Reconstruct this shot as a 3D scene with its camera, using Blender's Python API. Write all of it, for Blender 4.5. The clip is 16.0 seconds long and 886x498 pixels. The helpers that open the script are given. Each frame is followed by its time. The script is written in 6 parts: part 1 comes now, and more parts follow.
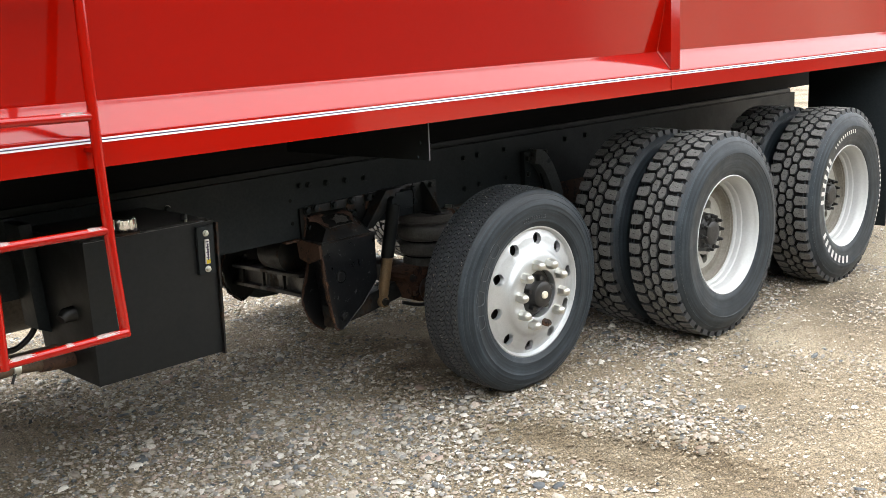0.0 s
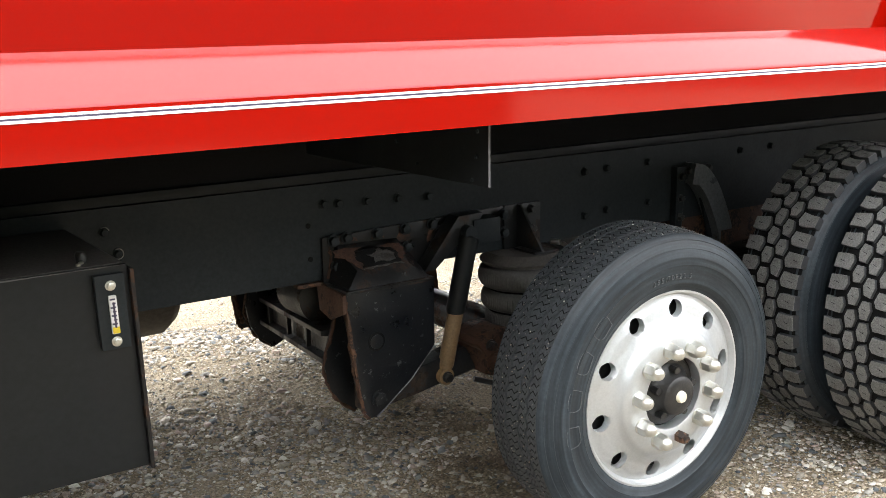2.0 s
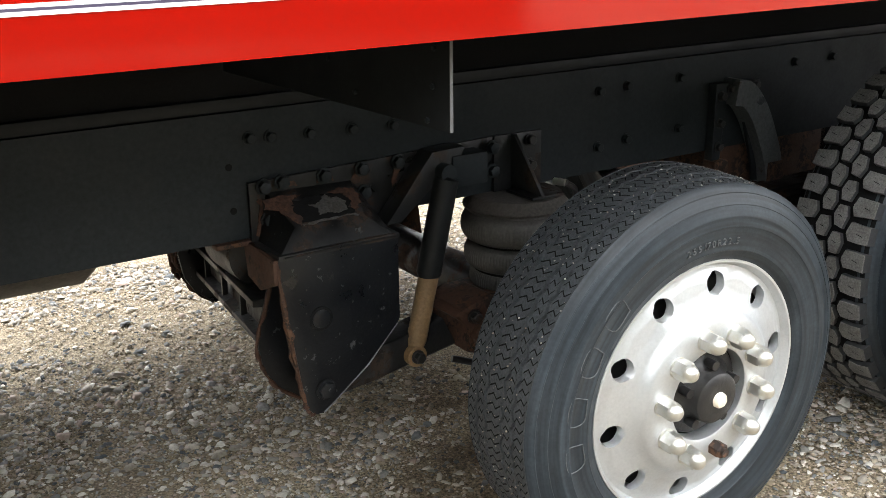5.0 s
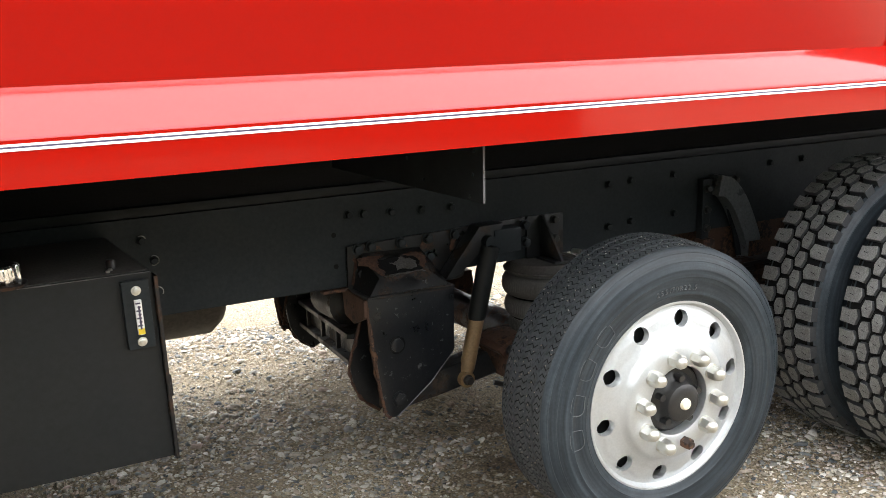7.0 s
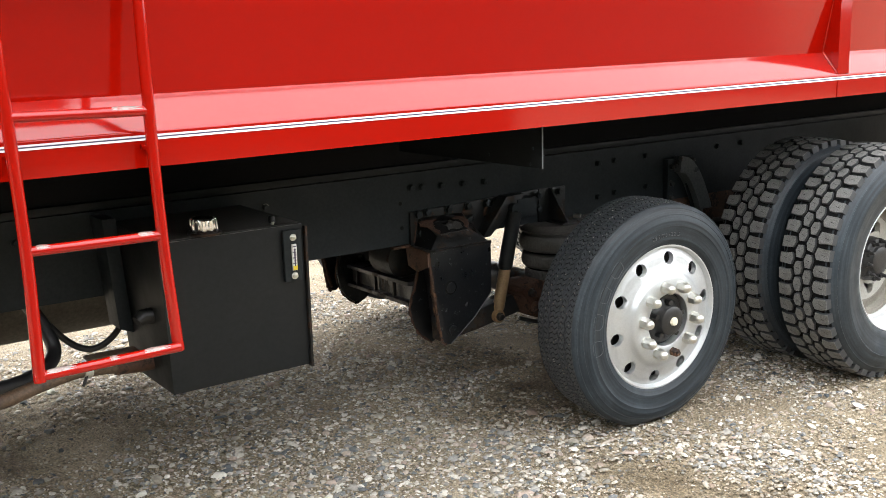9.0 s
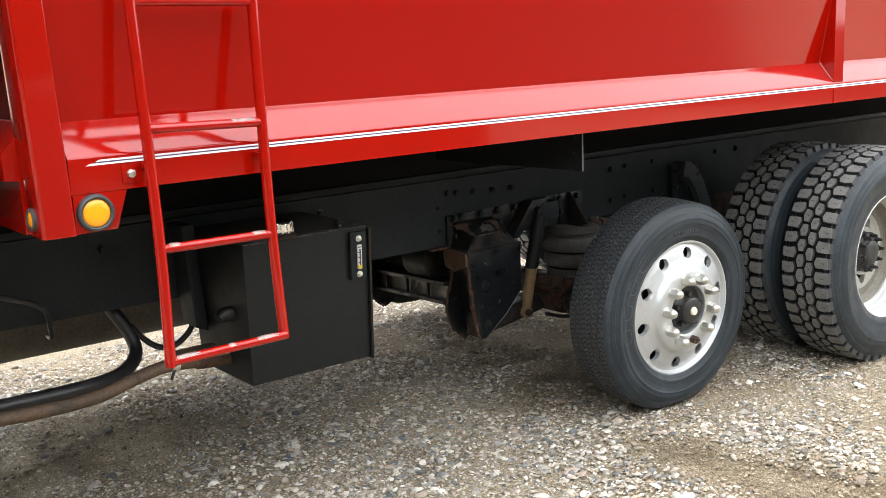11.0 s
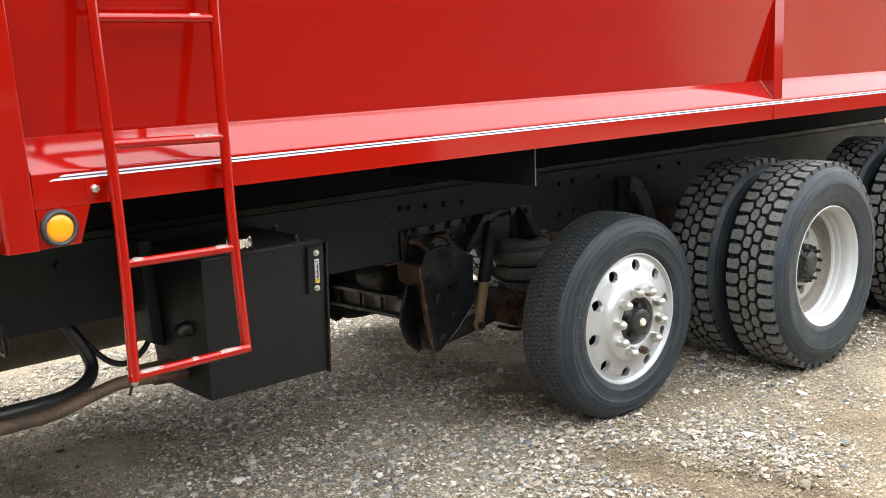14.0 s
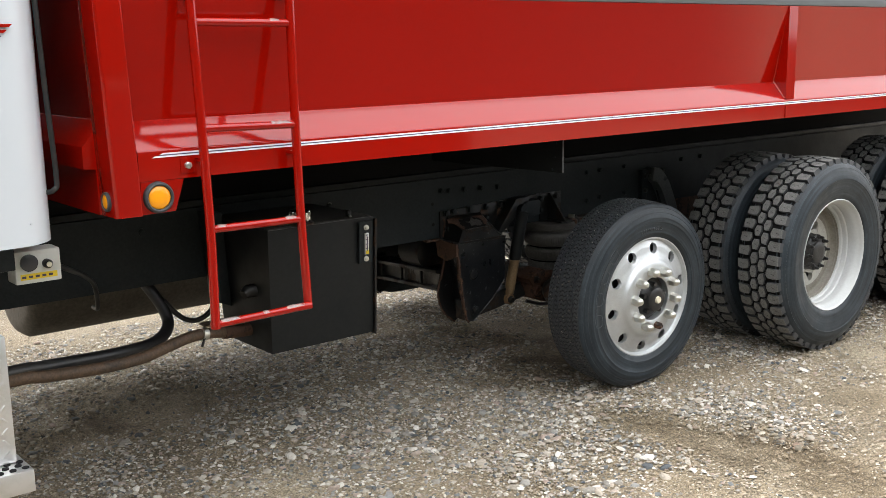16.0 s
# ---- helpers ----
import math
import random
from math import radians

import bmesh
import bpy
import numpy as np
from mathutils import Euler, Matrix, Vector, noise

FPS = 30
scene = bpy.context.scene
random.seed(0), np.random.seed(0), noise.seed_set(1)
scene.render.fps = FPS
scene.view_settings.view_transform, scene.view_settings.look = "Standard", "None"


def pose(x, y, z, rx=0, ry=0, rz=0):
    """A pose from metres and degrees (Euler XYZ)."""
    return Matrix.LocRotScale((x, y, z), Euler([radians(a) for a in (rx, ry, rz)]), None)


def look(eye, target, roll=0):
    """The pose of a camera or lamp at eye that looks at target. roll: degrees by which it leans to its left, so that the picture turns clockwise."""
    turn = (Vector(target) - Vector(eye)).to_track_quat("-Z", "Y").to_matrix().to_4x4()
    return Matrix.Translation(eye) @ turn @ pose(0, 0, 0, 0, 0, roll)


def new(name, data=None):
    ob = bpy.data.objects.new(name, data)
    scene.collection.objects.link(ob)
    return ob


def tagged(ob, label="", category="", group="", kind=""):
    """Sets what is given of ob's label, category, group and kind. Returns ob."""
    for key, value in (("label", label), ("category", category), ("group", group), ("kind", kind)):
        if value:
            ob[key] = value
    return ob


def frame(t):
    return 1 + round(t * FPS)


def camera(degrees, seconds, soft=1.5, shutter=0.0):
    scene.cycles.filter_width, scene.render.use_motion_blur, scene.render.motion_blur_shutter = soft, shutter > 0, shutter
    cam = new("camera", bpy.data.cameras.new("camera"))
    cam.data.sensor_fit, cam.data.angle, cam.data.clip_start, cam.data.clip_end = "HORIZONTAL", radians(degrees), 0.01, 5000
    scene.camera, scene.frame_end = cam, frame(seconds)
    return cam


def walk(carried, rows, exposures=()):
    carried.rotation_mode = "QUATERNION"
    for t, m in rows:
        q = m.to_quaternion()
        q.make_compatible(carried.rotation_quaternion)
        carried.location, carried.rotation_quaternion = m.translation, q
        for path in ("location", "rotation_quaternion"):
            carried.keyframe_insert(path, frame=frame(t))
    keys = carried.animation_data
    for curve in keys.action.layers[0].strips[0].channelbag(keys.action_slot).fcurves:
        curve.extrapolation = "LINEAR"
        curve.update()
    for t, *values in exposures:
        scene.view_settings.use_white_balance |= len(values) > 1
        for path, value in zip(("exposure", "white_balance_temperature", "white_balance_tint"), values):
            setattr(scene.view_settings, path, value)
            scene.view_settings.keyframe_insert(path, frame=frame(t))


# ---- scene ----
cam = camera(46.0, 16.0, soft=0.8)
PATH = [
    (0, (-3.382, -2.603, 1.579), (-2.000, -1.219, 1.160), -2.56),
    (0.5, (-3.021, -2.559, 1.585), (-1.756, -1.060, 1.198), -3.16),
    (1, (-2.704, -2.258, 1.556), (-1.473, -0.741, 1.128), -2.41),
    (1.5, (-2.439, -1.983, 1.519), (-1.241, -0.431, 1.126), -1.26),
    (2, (-2.115, -1.703, 1.474), (-1.000, -0.102, 1.033), -0.67),
    (2.5, (-1.900, -1.438, 1.434), (-0.867, 0.189, 0.899), 0.07),
    (3, (-1.765, -1.170, 1.392), (-0.687, 0.425, 0.852), 0.10),
    (3.5, (-1.664, -1.034, 1.401), (-0.521, 0.493, 0.798), -0.43),
    (4, (-1.603, -1.005, 1.394), (-0.474, 0.519, 0.762), -1.34),
    (4.2, (-1.584, -1.012, 1.388), (-0.473, 0.522, 0.745), -1.62),
    (6.3, (-1.758, -1.626, 1.509), (-0.787, 0.036, 0.966), 0.69),
    (6.5, (-1.819, -1.709, 1.514), (-0.872, -0.022, 1.006), -0.49),
    (7, (-2.031, -1.935, 1.531), (-1.051, -0.247, 1.094), -1.09),
    (7.5, (-2.247, -2.049, 1.546), (-1.254, -0.380, 1.067), -1.61),
    (8, (-2.550, -2.158, 1.563), (-1.522, -0.506, 1.100), -1.94),
    (8.5, (-2.771, -2.297, 1.565), (-1.687, -0.684, 1.094), -1.77),
    (9, (-2.965, -2.478, 1.573), (-1.835, -0.882, 1.150), -1.50),
    (9.2, (-3.037, -2.514, 1.615), (-1.886, -0.937, 1.178), -1.34),
    (11.3, (-3.440, -2.529, 1.580), (-2.230, -0.985, 1.189), -2.39),
    (11.5, (-3.437, -2.564, 1.596), (-2.227, -1.023, 1.196), -2.49),
    (12, (-3.441, -2.546, 1.572), (-2.174, -1.036, 1.231), -2.52),
    (12.5, (-3.456, -2.538, 1.588), (-2.164, -1.054, 1.229), -2.39),
    (13, (-3.452, -2.560, 1.586), (-2.162, -1.073, 1.232), -2.44),
    (13.5, (-3.475, -2.554, 1.587), (-2.179, -1.074, 1.227), -2.28),
    (14, (-3.508, -2.534, 1.583), (-2.210, -1.057, 1.218), -2.07),
    (14.5, (-3.540, -2.545, 1.587), (-2.239, -1.067, 1.236), -1.77),
    (15, (-3.600, -2.619, 1.615), (-2.274, -1.170, 1.236), -1.03),
    (15.5, (-3.727, -2.798, 1.578), (-2.407, -1.339, 1.223), -0.94),
    (16, (-3.826, -2.884, 1.633), (-2.580, -1.368, 1.245), -0.85),
]

EXPOSURES = [(0, 0.08), (1, 0.27), (2, 0.54), (4, 0.5), (6.5, 0.7), (7.5, 0.42), (9, 0.34), (13.5, 0.24), (15, 0.08), (16, -0.24)]
walk(cam, [(t, look(eye, target, roll)) for t, eye, target, roll in PATH], EXPOSURES)

# ---- sky and sun: bright overcast ----
world = bpy.data.worlds.new("overcast_sky")
scene.world = world
world.use_nodes = True
wn = world.node_tree.nodes
wl = world.node_tree.links
SUN_EL, SUN_ROT = radians(74), radians(-28)
sky = wn.new("ShaderNodeTexSky")
sky.sky_type, sky.sun_disc = "NISHITA", False
sky.sun_elevation, sky.sun_rotation = SUN_EL, SUN_ROT
sky.air_density, sky.dust_density, sky.ozone_density = 1.0, 6.0, 0.6
# an overcast dome: twice as bright overhead as at the horizon
up = wn.new("ShaderNodeSeparateXYZ")
wl.new(wn.new("ShaderNodeTexCoord").outputs["Generated"], up.inputs[0])
dome = wn.new("ShaderNodeMapRange")
dome.inputs[1].default_value, dome.inputs[2].default_value = 0.0, 1.0
dome.inputs[3].default_value, dome.inputs[4].default_value = 14.5, 31.0
wl.new(up.outputs[2], dome.inputs[0])
cloud = wn.new("ShaderNodeVectorMath")
cloud.operation = "SCALE"
cloud.inputs[0].default_value = (0.985, 1.0, 1.02)
wl.new(dome.outputs[0], cloud.inputs["Scale"])
soften = wn.new("ShaderNodeMixRGB")
soften.inputs[0].default_value = 0.88
wl.new(sky.outputs[0], soften.inputs[1])
wl.new(cloud.outputs[0], soften.inputs[2])
bg = wn["Background"]
wl.new(soften.outputs[0], bg.inputs[0])
bg.inputs[1].default_value = 0.19
sun = new("sun", bpy.data.lights.new("sun", "SUN"))
sun.data.energy, sun.data.angle, sun.data.color = 2.0, radians(24), (1.0, 0.97, 0.92)
sun.matrix_world = look((-1.25, 2.35, 9.2), (0, 0, 0))


# ---- materials ----
def mat(name, col, rough=0.5, metal=0.0, grain=0.0, gscale=200.0, stain=0.0, sscale=6.0, stain_col=(0.1, 0.08, 0.06),
        bump=0.0, bscale=300.0, coat=0.0, spec=0.5, rough_var=0.0, per_piece=0.0, coat_ior=1.5):
    """A painted, cast or mineral surface: base colour, fine grain, larger stains and fine relief."""
    m = bpy.data.materials.new(name)
    m.use_nodes = True
    n, l = m.node_tree.nodes, m.node_tree.links
    b = n["Principled BSDF"]
    b.inputs["Roughness"].default_value, b.inputs["Metallic"].default_value = rough, metal
    b.inputs["Coat Weight"].default_value, b.inputs["Coat Roughness"].default_value = coat, 0.08
    b.inputs["Coat IOR"].default_value = coat_ior
    b.inputs["Specular IOR Level"].default_value = spec
    co = n.new("ShaderNodeTexCoord").outputs["Object"]
    cur = n.new("ShaderNodeRGB")
    cur.outputs[0].default_value = (*col, 1)
    cur = cur.outputs[0]

    def tex(scale, detail=4.0, rough_=0.6):
        t = n.new("ShaderNodeTexNoise")
        t.inputs["Scale"].default_value, t.inputs["Detail"].default_value, t.inputs["Roughness"].default_value = scale, detail, rough_
        l.new(co, t.inputs["Vector"])
        return t.outputs["Fac"]

    def ramp(src, a, c):
        r = n.new("ShaderNodeMapRange")
        r.inputs[1].default_value, r.inputs[2].default_value = a, c
        l.new(src, r.inputs[0])
        return r.outputs[0]

    if stain:
        f = n.new("ShaderNodeMath")
        f.operation = "MULTIPLY"
        l.new(ramp(tex(sscale, 6.0, 0.65), 0.48, 0.68), f.inputs[0])
        f.inputs[1].default_value = stain
        mx = n.new("ShaderNodeMixRGB")
        l.new(f.outputs[0], mx.inputs[0]); l.new(cur, mx.inputs[1])
        mx.inputs[2].default_value = (*stain_col, 1)
        cur = mx.outputs[0]
    if grain:
        mx = n.new("ShaderNodeMixRGB")
        mx.blend_type = "OVERLAY"
        mx.inputs[0].default_value = grain
        l.new(cur, mx.inputs[1]); l.new(ramp(tex(gscale, 3.0), 0.25, 0.75), mx.inputs[2])
        cur = mx.outputs[0]
    if per_piece:
        oi = n.new("ShaderNodeObjectInfo")
        hs = n.new("ShaderNodeHueSaturation")
        r = n.new("ShaderNodeMapRange")
        r.inputs[3].default_value, r.inputs[4].default_value = 1 - per_piece, 1 + per_piece
        l.new(oi.outputs["Random"], r.inputs[0]); l.new(r.outputs[0], hs.inputs["Value"]); l.new(cur, hs.inputs["Color"])
        cur = hs.outputs[0]
    l.new(cur, b.inputs["Base Color"])
    if rough_var:
        r = n.new("ShaderNodeMapRange")
        r.inputs[1].default_value, r.inputs[2].default_value = 0.3, 0.7
        r.inputs[3].default_value, r.inputs[4].default_value = max(rough - rough_var, 0.02), min(rough + rough_var, 1)
        l.new(tex(sscale * 2.3, 5.0), r.inputs[0]); l.new(r.outputs[0], b.inputs["Roughness"])
    if bump:
        bp = n.new("ShaderNodeBump")
        bp.inputs["Strength"].default_value, bp.inputs["Distance"].default_value = bump, 0.003
        l.new(tex(bscale, 4.0), bp.inputs["Height"]); l.new(bp.outputs[0], b.inputs["Normal"])
    return m


def worn(name, base, rust, deep, amount, chips, rough=0.42, size=9.0, spec=0.4):
    """Black paint that has broken open: crisp islands of rust, darker scale within them and bare grey chips."""
    m = mat(name, base, rough, spec=spec, grain=0.3, gscale=110, bump=0.35, bscale=55, rough_var=0.14, sscale=5)
    n, l = m.node_tree.nodes, m.node_tree.links
    b = n["Principled BSDF"]
    cur = b.inputs["Base Color"].links[0].from_socket
    co = n.new("ShaderNodeTexCoord").outputs["Object"]

    def mask(scale, detail, lo, hi):
        t = n.new("ShaderNodeTexNoise")
        t.inputs["Scale"].default_value, t.inputs["Detail"].default_value, t.inputs["Roughness"].default_value = scale, detail, 0.68
        l.new(co, t.inputs["Vector"])
        r = n.new("ShaderNodeMapRange")
        r.inputs[1].default_value, r.inputs[2].default_value = lo, hi
        l.new(t.outputs["Fac"], r.inputs[0])
        return r.outputs[0]

    def lay(f, over, colour):
        x = n.new("ShaderNodeMixRGB")
        l.new(f, x.inputs[0]); l.new(over, x.inputs[1])
        x.inputs[2].default_value = (*colour, 1)
        return x.outputs[0]

    edge = 0.63 - 0.2 * amount
    eaten = mask(size, 9.0, edge, edge + 0.035)
    cur = lay(eaten, cur, rust)
    inner = n.new("ShaderNodeMath")
    inner.operation = "MULTIPLY"
    l.new(eaten, inner.inputs[0]); l.new(mask(size * 4.2, 6.0, 0.47, 0.56), inner.inputs[1])
    cur = lay(inner.outputs[0], cur, deep)
    if chips:
        cur = lay(mask(38.0, 7.0, 0.74 - 0.1 * chips, 0.76 - 0.1 * chips), cur, (0.075, 0.078, 0.08))
    l.new(cur, b.inputs["Base Color"])
    dull = n.new("ShaderNodeMixRGB")
    l.new(eaten, dull.inputs[0])
    l.new(b.inputs["Roughness"].links[0].from_socket, dull.inputs[1])
    dull.inputs[2].default_value = (0.85, 0.85, 0.85, 1)
    l.new(dull.outputs[0], b.inputs["Roughness"])
    return m


M_RED = mat("red_paint", (0.302, 0.0039, 0.001), 0.3, coat=1.0, coat_ior=1.5, spec=0.0, stain=0.12, sscale=1.4, stain_col=(0.318, 0.0041, 0.0013), rough_var=0.03)
M_WHITE_STRIPE = mat("white_tape", (0.8, 0.8, 0.8), 0.35)
M_DARK_STRIPE = mat("dark_tape", (0.06, 0.05, 0.09), 0.4)
M_BLACK = mat("black_chassis_paint", (0.0165, 0.021, 0.0238), 0.5, stain=0.45, sscale=4, stain_col=(0.0215, 0.026, 0.029), spec=0.2, grain=0.25, gscale=90, bump=0.1, bscale=60, rough_var=0.12)
M_TANK = mat("black_tank_paint", (0.0096, 0.0112, 0.0122), 0.5, spec=0.28, stain=0.3, sscale=3, stain_col=(0.0108, 0.0122, 0.013), grain=0.2, gscale=60, bump=0.06, bscale=14, rough_var=0.1)
M_RUSTY = worn("rust_streaked_black_steel", (0.008, 0.0082, 0.0088), (0.05, 0.026, 0.015), (0.02, 0.013, 0.01), 0.62, 0.5)
M_RUST = worn("rusty_steel", (0.062, 0.03, 0.018), (0.022, 0.015, 0.012), (0.1, 0.05, 0.028), 0.62, 0.0, 0.72, 11.0)
M_ORANGE = mat("fresh_rust", (0.07, 0.032, 0.019), 0.85, stain=0.95, sscale=40, stain_col=(0.025, 0.015, 0.011), grain=0.6, gscale=160, bump=0.6, bscale=120)
M_FLAKE = mat("grey_flaking_scale", (0.07, 0.068, 0.064), 0.7, stain=0.7, sscale=45, stain_col=(0.04, 0.03, 0.024), grain=0.5, gscale=200, bump=0.6, bscale=140)
M_SCALED = worn("scaled_rusty_paint", (0.008, 0.0085, 0.009), (0.042, 0.025, 0.017), (0.016, 0.013, 0.012), 0.44, 0.9, 0.38, 15.0)
M_CHEEK = worn("scuffed_black_paint", (0.0062, 0.0074, 0.0092), (0.028, 0.02, 0.016), (0.05, 0.05, 0.05), -0.1, 1.3, 0.36, 7.0, 0.45)
# casting colour raised to carry the sky light on the curved arm
M_ARM_LIT = worn("glossy_grey_black_casting", (0.095, 0.105, 0.11), (0.075, 0.054, 0.04), (0.03, 0.025, 0.022), 0.25, 0.6, 0.36, 6.0, 0.5)
M_CAST = worn("dark_cast_steel", (0.014, 0.0152, 0.016), (0.04, 0.028, 0.02), (0.018, 0.015, 0.013), 0.5, 0.3, 0.42, 8.0)
M_RUBBER = mat("tyre_rubber", (0.032, 0.034, 0.037), 0.62, stain=0.5, sscale=7, stain_col=(0.06, 0.06, 0.058), grain=0.2, gscale=260, bump=0.08, bscale=220, rough_var=0.08)
M_TREAD = mat("dusty_tread_rubber", (0.135, 0.133, 0.127), 0.85, stain=0.7, sscale=16, stain_col=(0.082, 0.078, 0.072), grain=0.45, gscale=220, bump=0.4, bscale=150)
# near-black rubber; also holds painted shade in grooves, holes and under the body
M_BLACK_SHADE = mat("groove_rubber", (0.006, 0.006, 0.0065), 0.85, spec=0.2, grain=0.3, gscale=200)
M_ALU = mat("dull_aluminium", (0.56, 0.58, 0.592), 0.44, metal=0.7, stain=0.5, sscale=8, stain_col=(0.46, 0.46, 0.455), grain=0.08, gscale=150, bump=0.06, bscale=80, rough_var=0.1)
M_RIM = mat("white_steel_rim", (0.47, 0.48, 0.48), 0.38, stain=0.35, sscale=4, stain_col=(0.42, 0.415, 0.39), grain=0.06, gscale=90, rough_var=0.1)
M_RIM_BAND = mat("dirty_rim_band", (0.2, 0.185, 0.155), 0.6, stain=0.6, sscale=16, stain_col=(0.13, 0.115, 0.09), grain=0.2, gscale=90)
M_RIM_DISC = mat("cream_steel_disc", (0.36, 0.35, 0.315), 0.5, stain=0.5, sscale=12, stain_col=(0.32, 0.3, 0.26), grain=0.15, gscale=90)
M_BRIGHT = mat("bright_chrome", (0.9, 0.9, 0.9), 0.16, metal=1.0, stain=0.3, sscale=60, stain_col=(0.6, 0.6, 0.58))
M_WASHER = mat("bare_washer_steel", (0.32, 0.31, 0.29), 0.5, metal=0.3, stain=0.5, sscale=60, stain_col=(0.16, 0.15, 0.13))
M_EDGE = mat("bare_plate_edge", (0.1, 0.1, 0.104), 0.45, stain=0.5, sscale=30, stain_col=(0.05, 0.048, 0.046))
M_CHROME = mat("dull_chrome", (0.64, 0.635, 0.595), 0.36, metal=0.9, stain=0.3, sscale=60, stain_col=(0.5, 0.42, 0.25))
M_HUB = mat("greasy_hub", (0.013, 0.013, 0.0135), 0.42, stain=0.4, sscale=30, stain_col=(0.035, 0.03, 0.025), bump=0.3, bscale=120)
M_CAP = mat("cream_hub_cap", (0.72, 0.66, 0.52), 0.45, stain=0.4, sscale=60, stain_col=(0.5, 0.42, 0.28))
M_AMBER = mat("amber_lens", (0.9, 0.33, 0.004), 0.3, coat=0.5)
M_TAN = mat("tan_shock_paint", (0.2, 0.128, 0.064), 0.55, stain=0.6, sscale=20, stain_col=(0.1, 0.07, 0.045), grain=0.3, gscale=160)
M_BELLOWS = mat("dusty_bellows_rubber", (0.07, 0.068, 0.062), 0.6, stain=0.7, sscale=12, stain_col=(0.036, 0.035, 0.033), grain=0.3, gscale=140, bump=0.25, bscale=160)
M_WHITE = mat("white_cab_paint", (0.55, 0.58, 0.61), 0.3, coat=0.5, stain=0.2, sscale=4, stain_col=(0.5, 0.53, 0.56))
M_BOX = mat("grey_white_plastic", (0.62, 0.62, 0.58), 0.5, stain=0.3, sscale=20, stain_col=(0.4, 0.38, 0.34))
M_YELLOW = mat("yellow_label", (0.75, 0.55, 0.03), 0.5)
M_DARKGLASS = mat("gauge_face", (0.05, 0.05, 0.055), 0.2)
M_PLATE = mat("tread_plate_aluminium", (0.7, 0.7, 0.7), 0.4, metal=0.9, stain=0.4, sscale=14, stain_col=(0.45, 0.44, 0.42), bump=0.1, bscale=90)
M_HOSE = mat("black_hose", (0.015, 0.015, 0.016), 0.4, stain=0.4, sscale=12, stain_col=(0.05, 0.045, 0.035))
M_PIPE = mat("brown_pipe", (0.085, 0.052, 0.03), 0.65, stain=0.8, sscale=14, stain_col=(0.03, 0.022, 0.017), grain=0.5, gscale=120, bump=0.3, bscale=80)
M_GREY = mat("grey_top_rail", (0.1, 0.106, 0.11), 0.45, stain=0.3, sscale=4, stain_col=(0.14, 0.145, 0.15))
M_FARTANK = mat("dull_fuel_tank", (0.13, 0.115, 0.095), 0.6, metal=0.2, stain=0.5, sscale=6, stain_col=(0.07, 0.06, 0.048), grain=0.3, gscale=60)
M_DUSTY = mat("dusty_grey_steel", (0.052, 0.047, 0.041), 0.85, stain=0.6, sscale=12, stain_col=(0.035, 0.03, 0.026), grain=0.4, gscale=130, bump=0.3, bscale=80)
M_WORN = mat("worn_bare_metal", (0.3, 0.25, 0.23), 0.55, metal=0.4, stain=0.9, sscale=70, stain_col=(0.36, 0.02, 0.012), grain=0.4, gscale=200)
M_LINE = mat("letter_white", (0.58, 0.58, 0.56), 0.6)
M_EMBOSS = mat("embossed_rubber", (0.078, 0.084, 0.089), 0.6, grain=0.4, gscale=200, stain=0.5, sscale=30, stain_col=(0.05, 0.055, 0.06))


def sidewall_material():
    """Tyre rubber with faint moulded rings round its axle and dusty scuffs."""
    m = mat("tyre_sidewall", (0.0165, 0.022, 0.027), 0.46, stain=0.55, sscale=6, stain_col=(0.032, 0.04, 0.047), spec=0.3, grain=0.2, gscale=120, bump=0.05, bscale=120, rough_var=0.1)
    n, l = m.node_tree.nodes, m.node_tree.links
    b = n["Principled BSDF"]
    base = b.inputs["Base Color"].links[0].from_socket
    co = n.new("ShaderNodeTexCoord").outputs["Object"]
    flat = n.new("ShaderNodeVectorMath")
    flat.operation = "MULTIPLY"
    flat.inputs[1].default_value = (1, 0, 1)
    l.new(co, flat.inputs[0])
    ln = n.new("ShaderNodeVectorMath")
    ln.operation = "LENGTH"
    l.new(flat.outputs[0], ln.inputs[0])
    around = n.new("ShaderNodeVectorMath")
    around.operation = "SCALE"
    around.inputs["Scale"].default_value = 2.2
    l.new(co, around.inputs[0])
    out = n.new("ShaderNodeMath")
    out.operation = "MULTIPLY"
    out.inputs[1].default_value = 60
    l.new(ln.outputs["Value"], out.inputs[0])
    both = n.new("ShaderNodeVectorMath")
    put = n.new("ShaderNodeCombineXYZ")
    l.new(out.outputs[0], put.inputs[1])
    l.new(around.outputs[0], both.inputs[0]); l.new(put.outputs[0], both.inputs[1])
    t = n.new("ShaderNodeTexNoise")
    t.inputs["Scale"].default_value, t.inputs["Detail"].default_value = 1.6, 4
    l.new(both.outputs[0], t.inputs["Vector"])
    r = n.new("ShaderNodeMapRange")
    r.inputs[1].default_value, r.inputs[2].default_value, r.inputs[3].default_value, r.inputs[4].default_value = 0.35, 0.7, 0.72, 1.75
    l.new(t.outputs["Fac"], r.inputs[0])
    hs = n.new("ShaderNodeHueSaturation")
    l.new(base, hs.inputs["Color"]); l.new(r.outputs[0], hs.inputs["Value"]); l.new(hs.outputs[0], b.inputs["Base Color"])
    return m


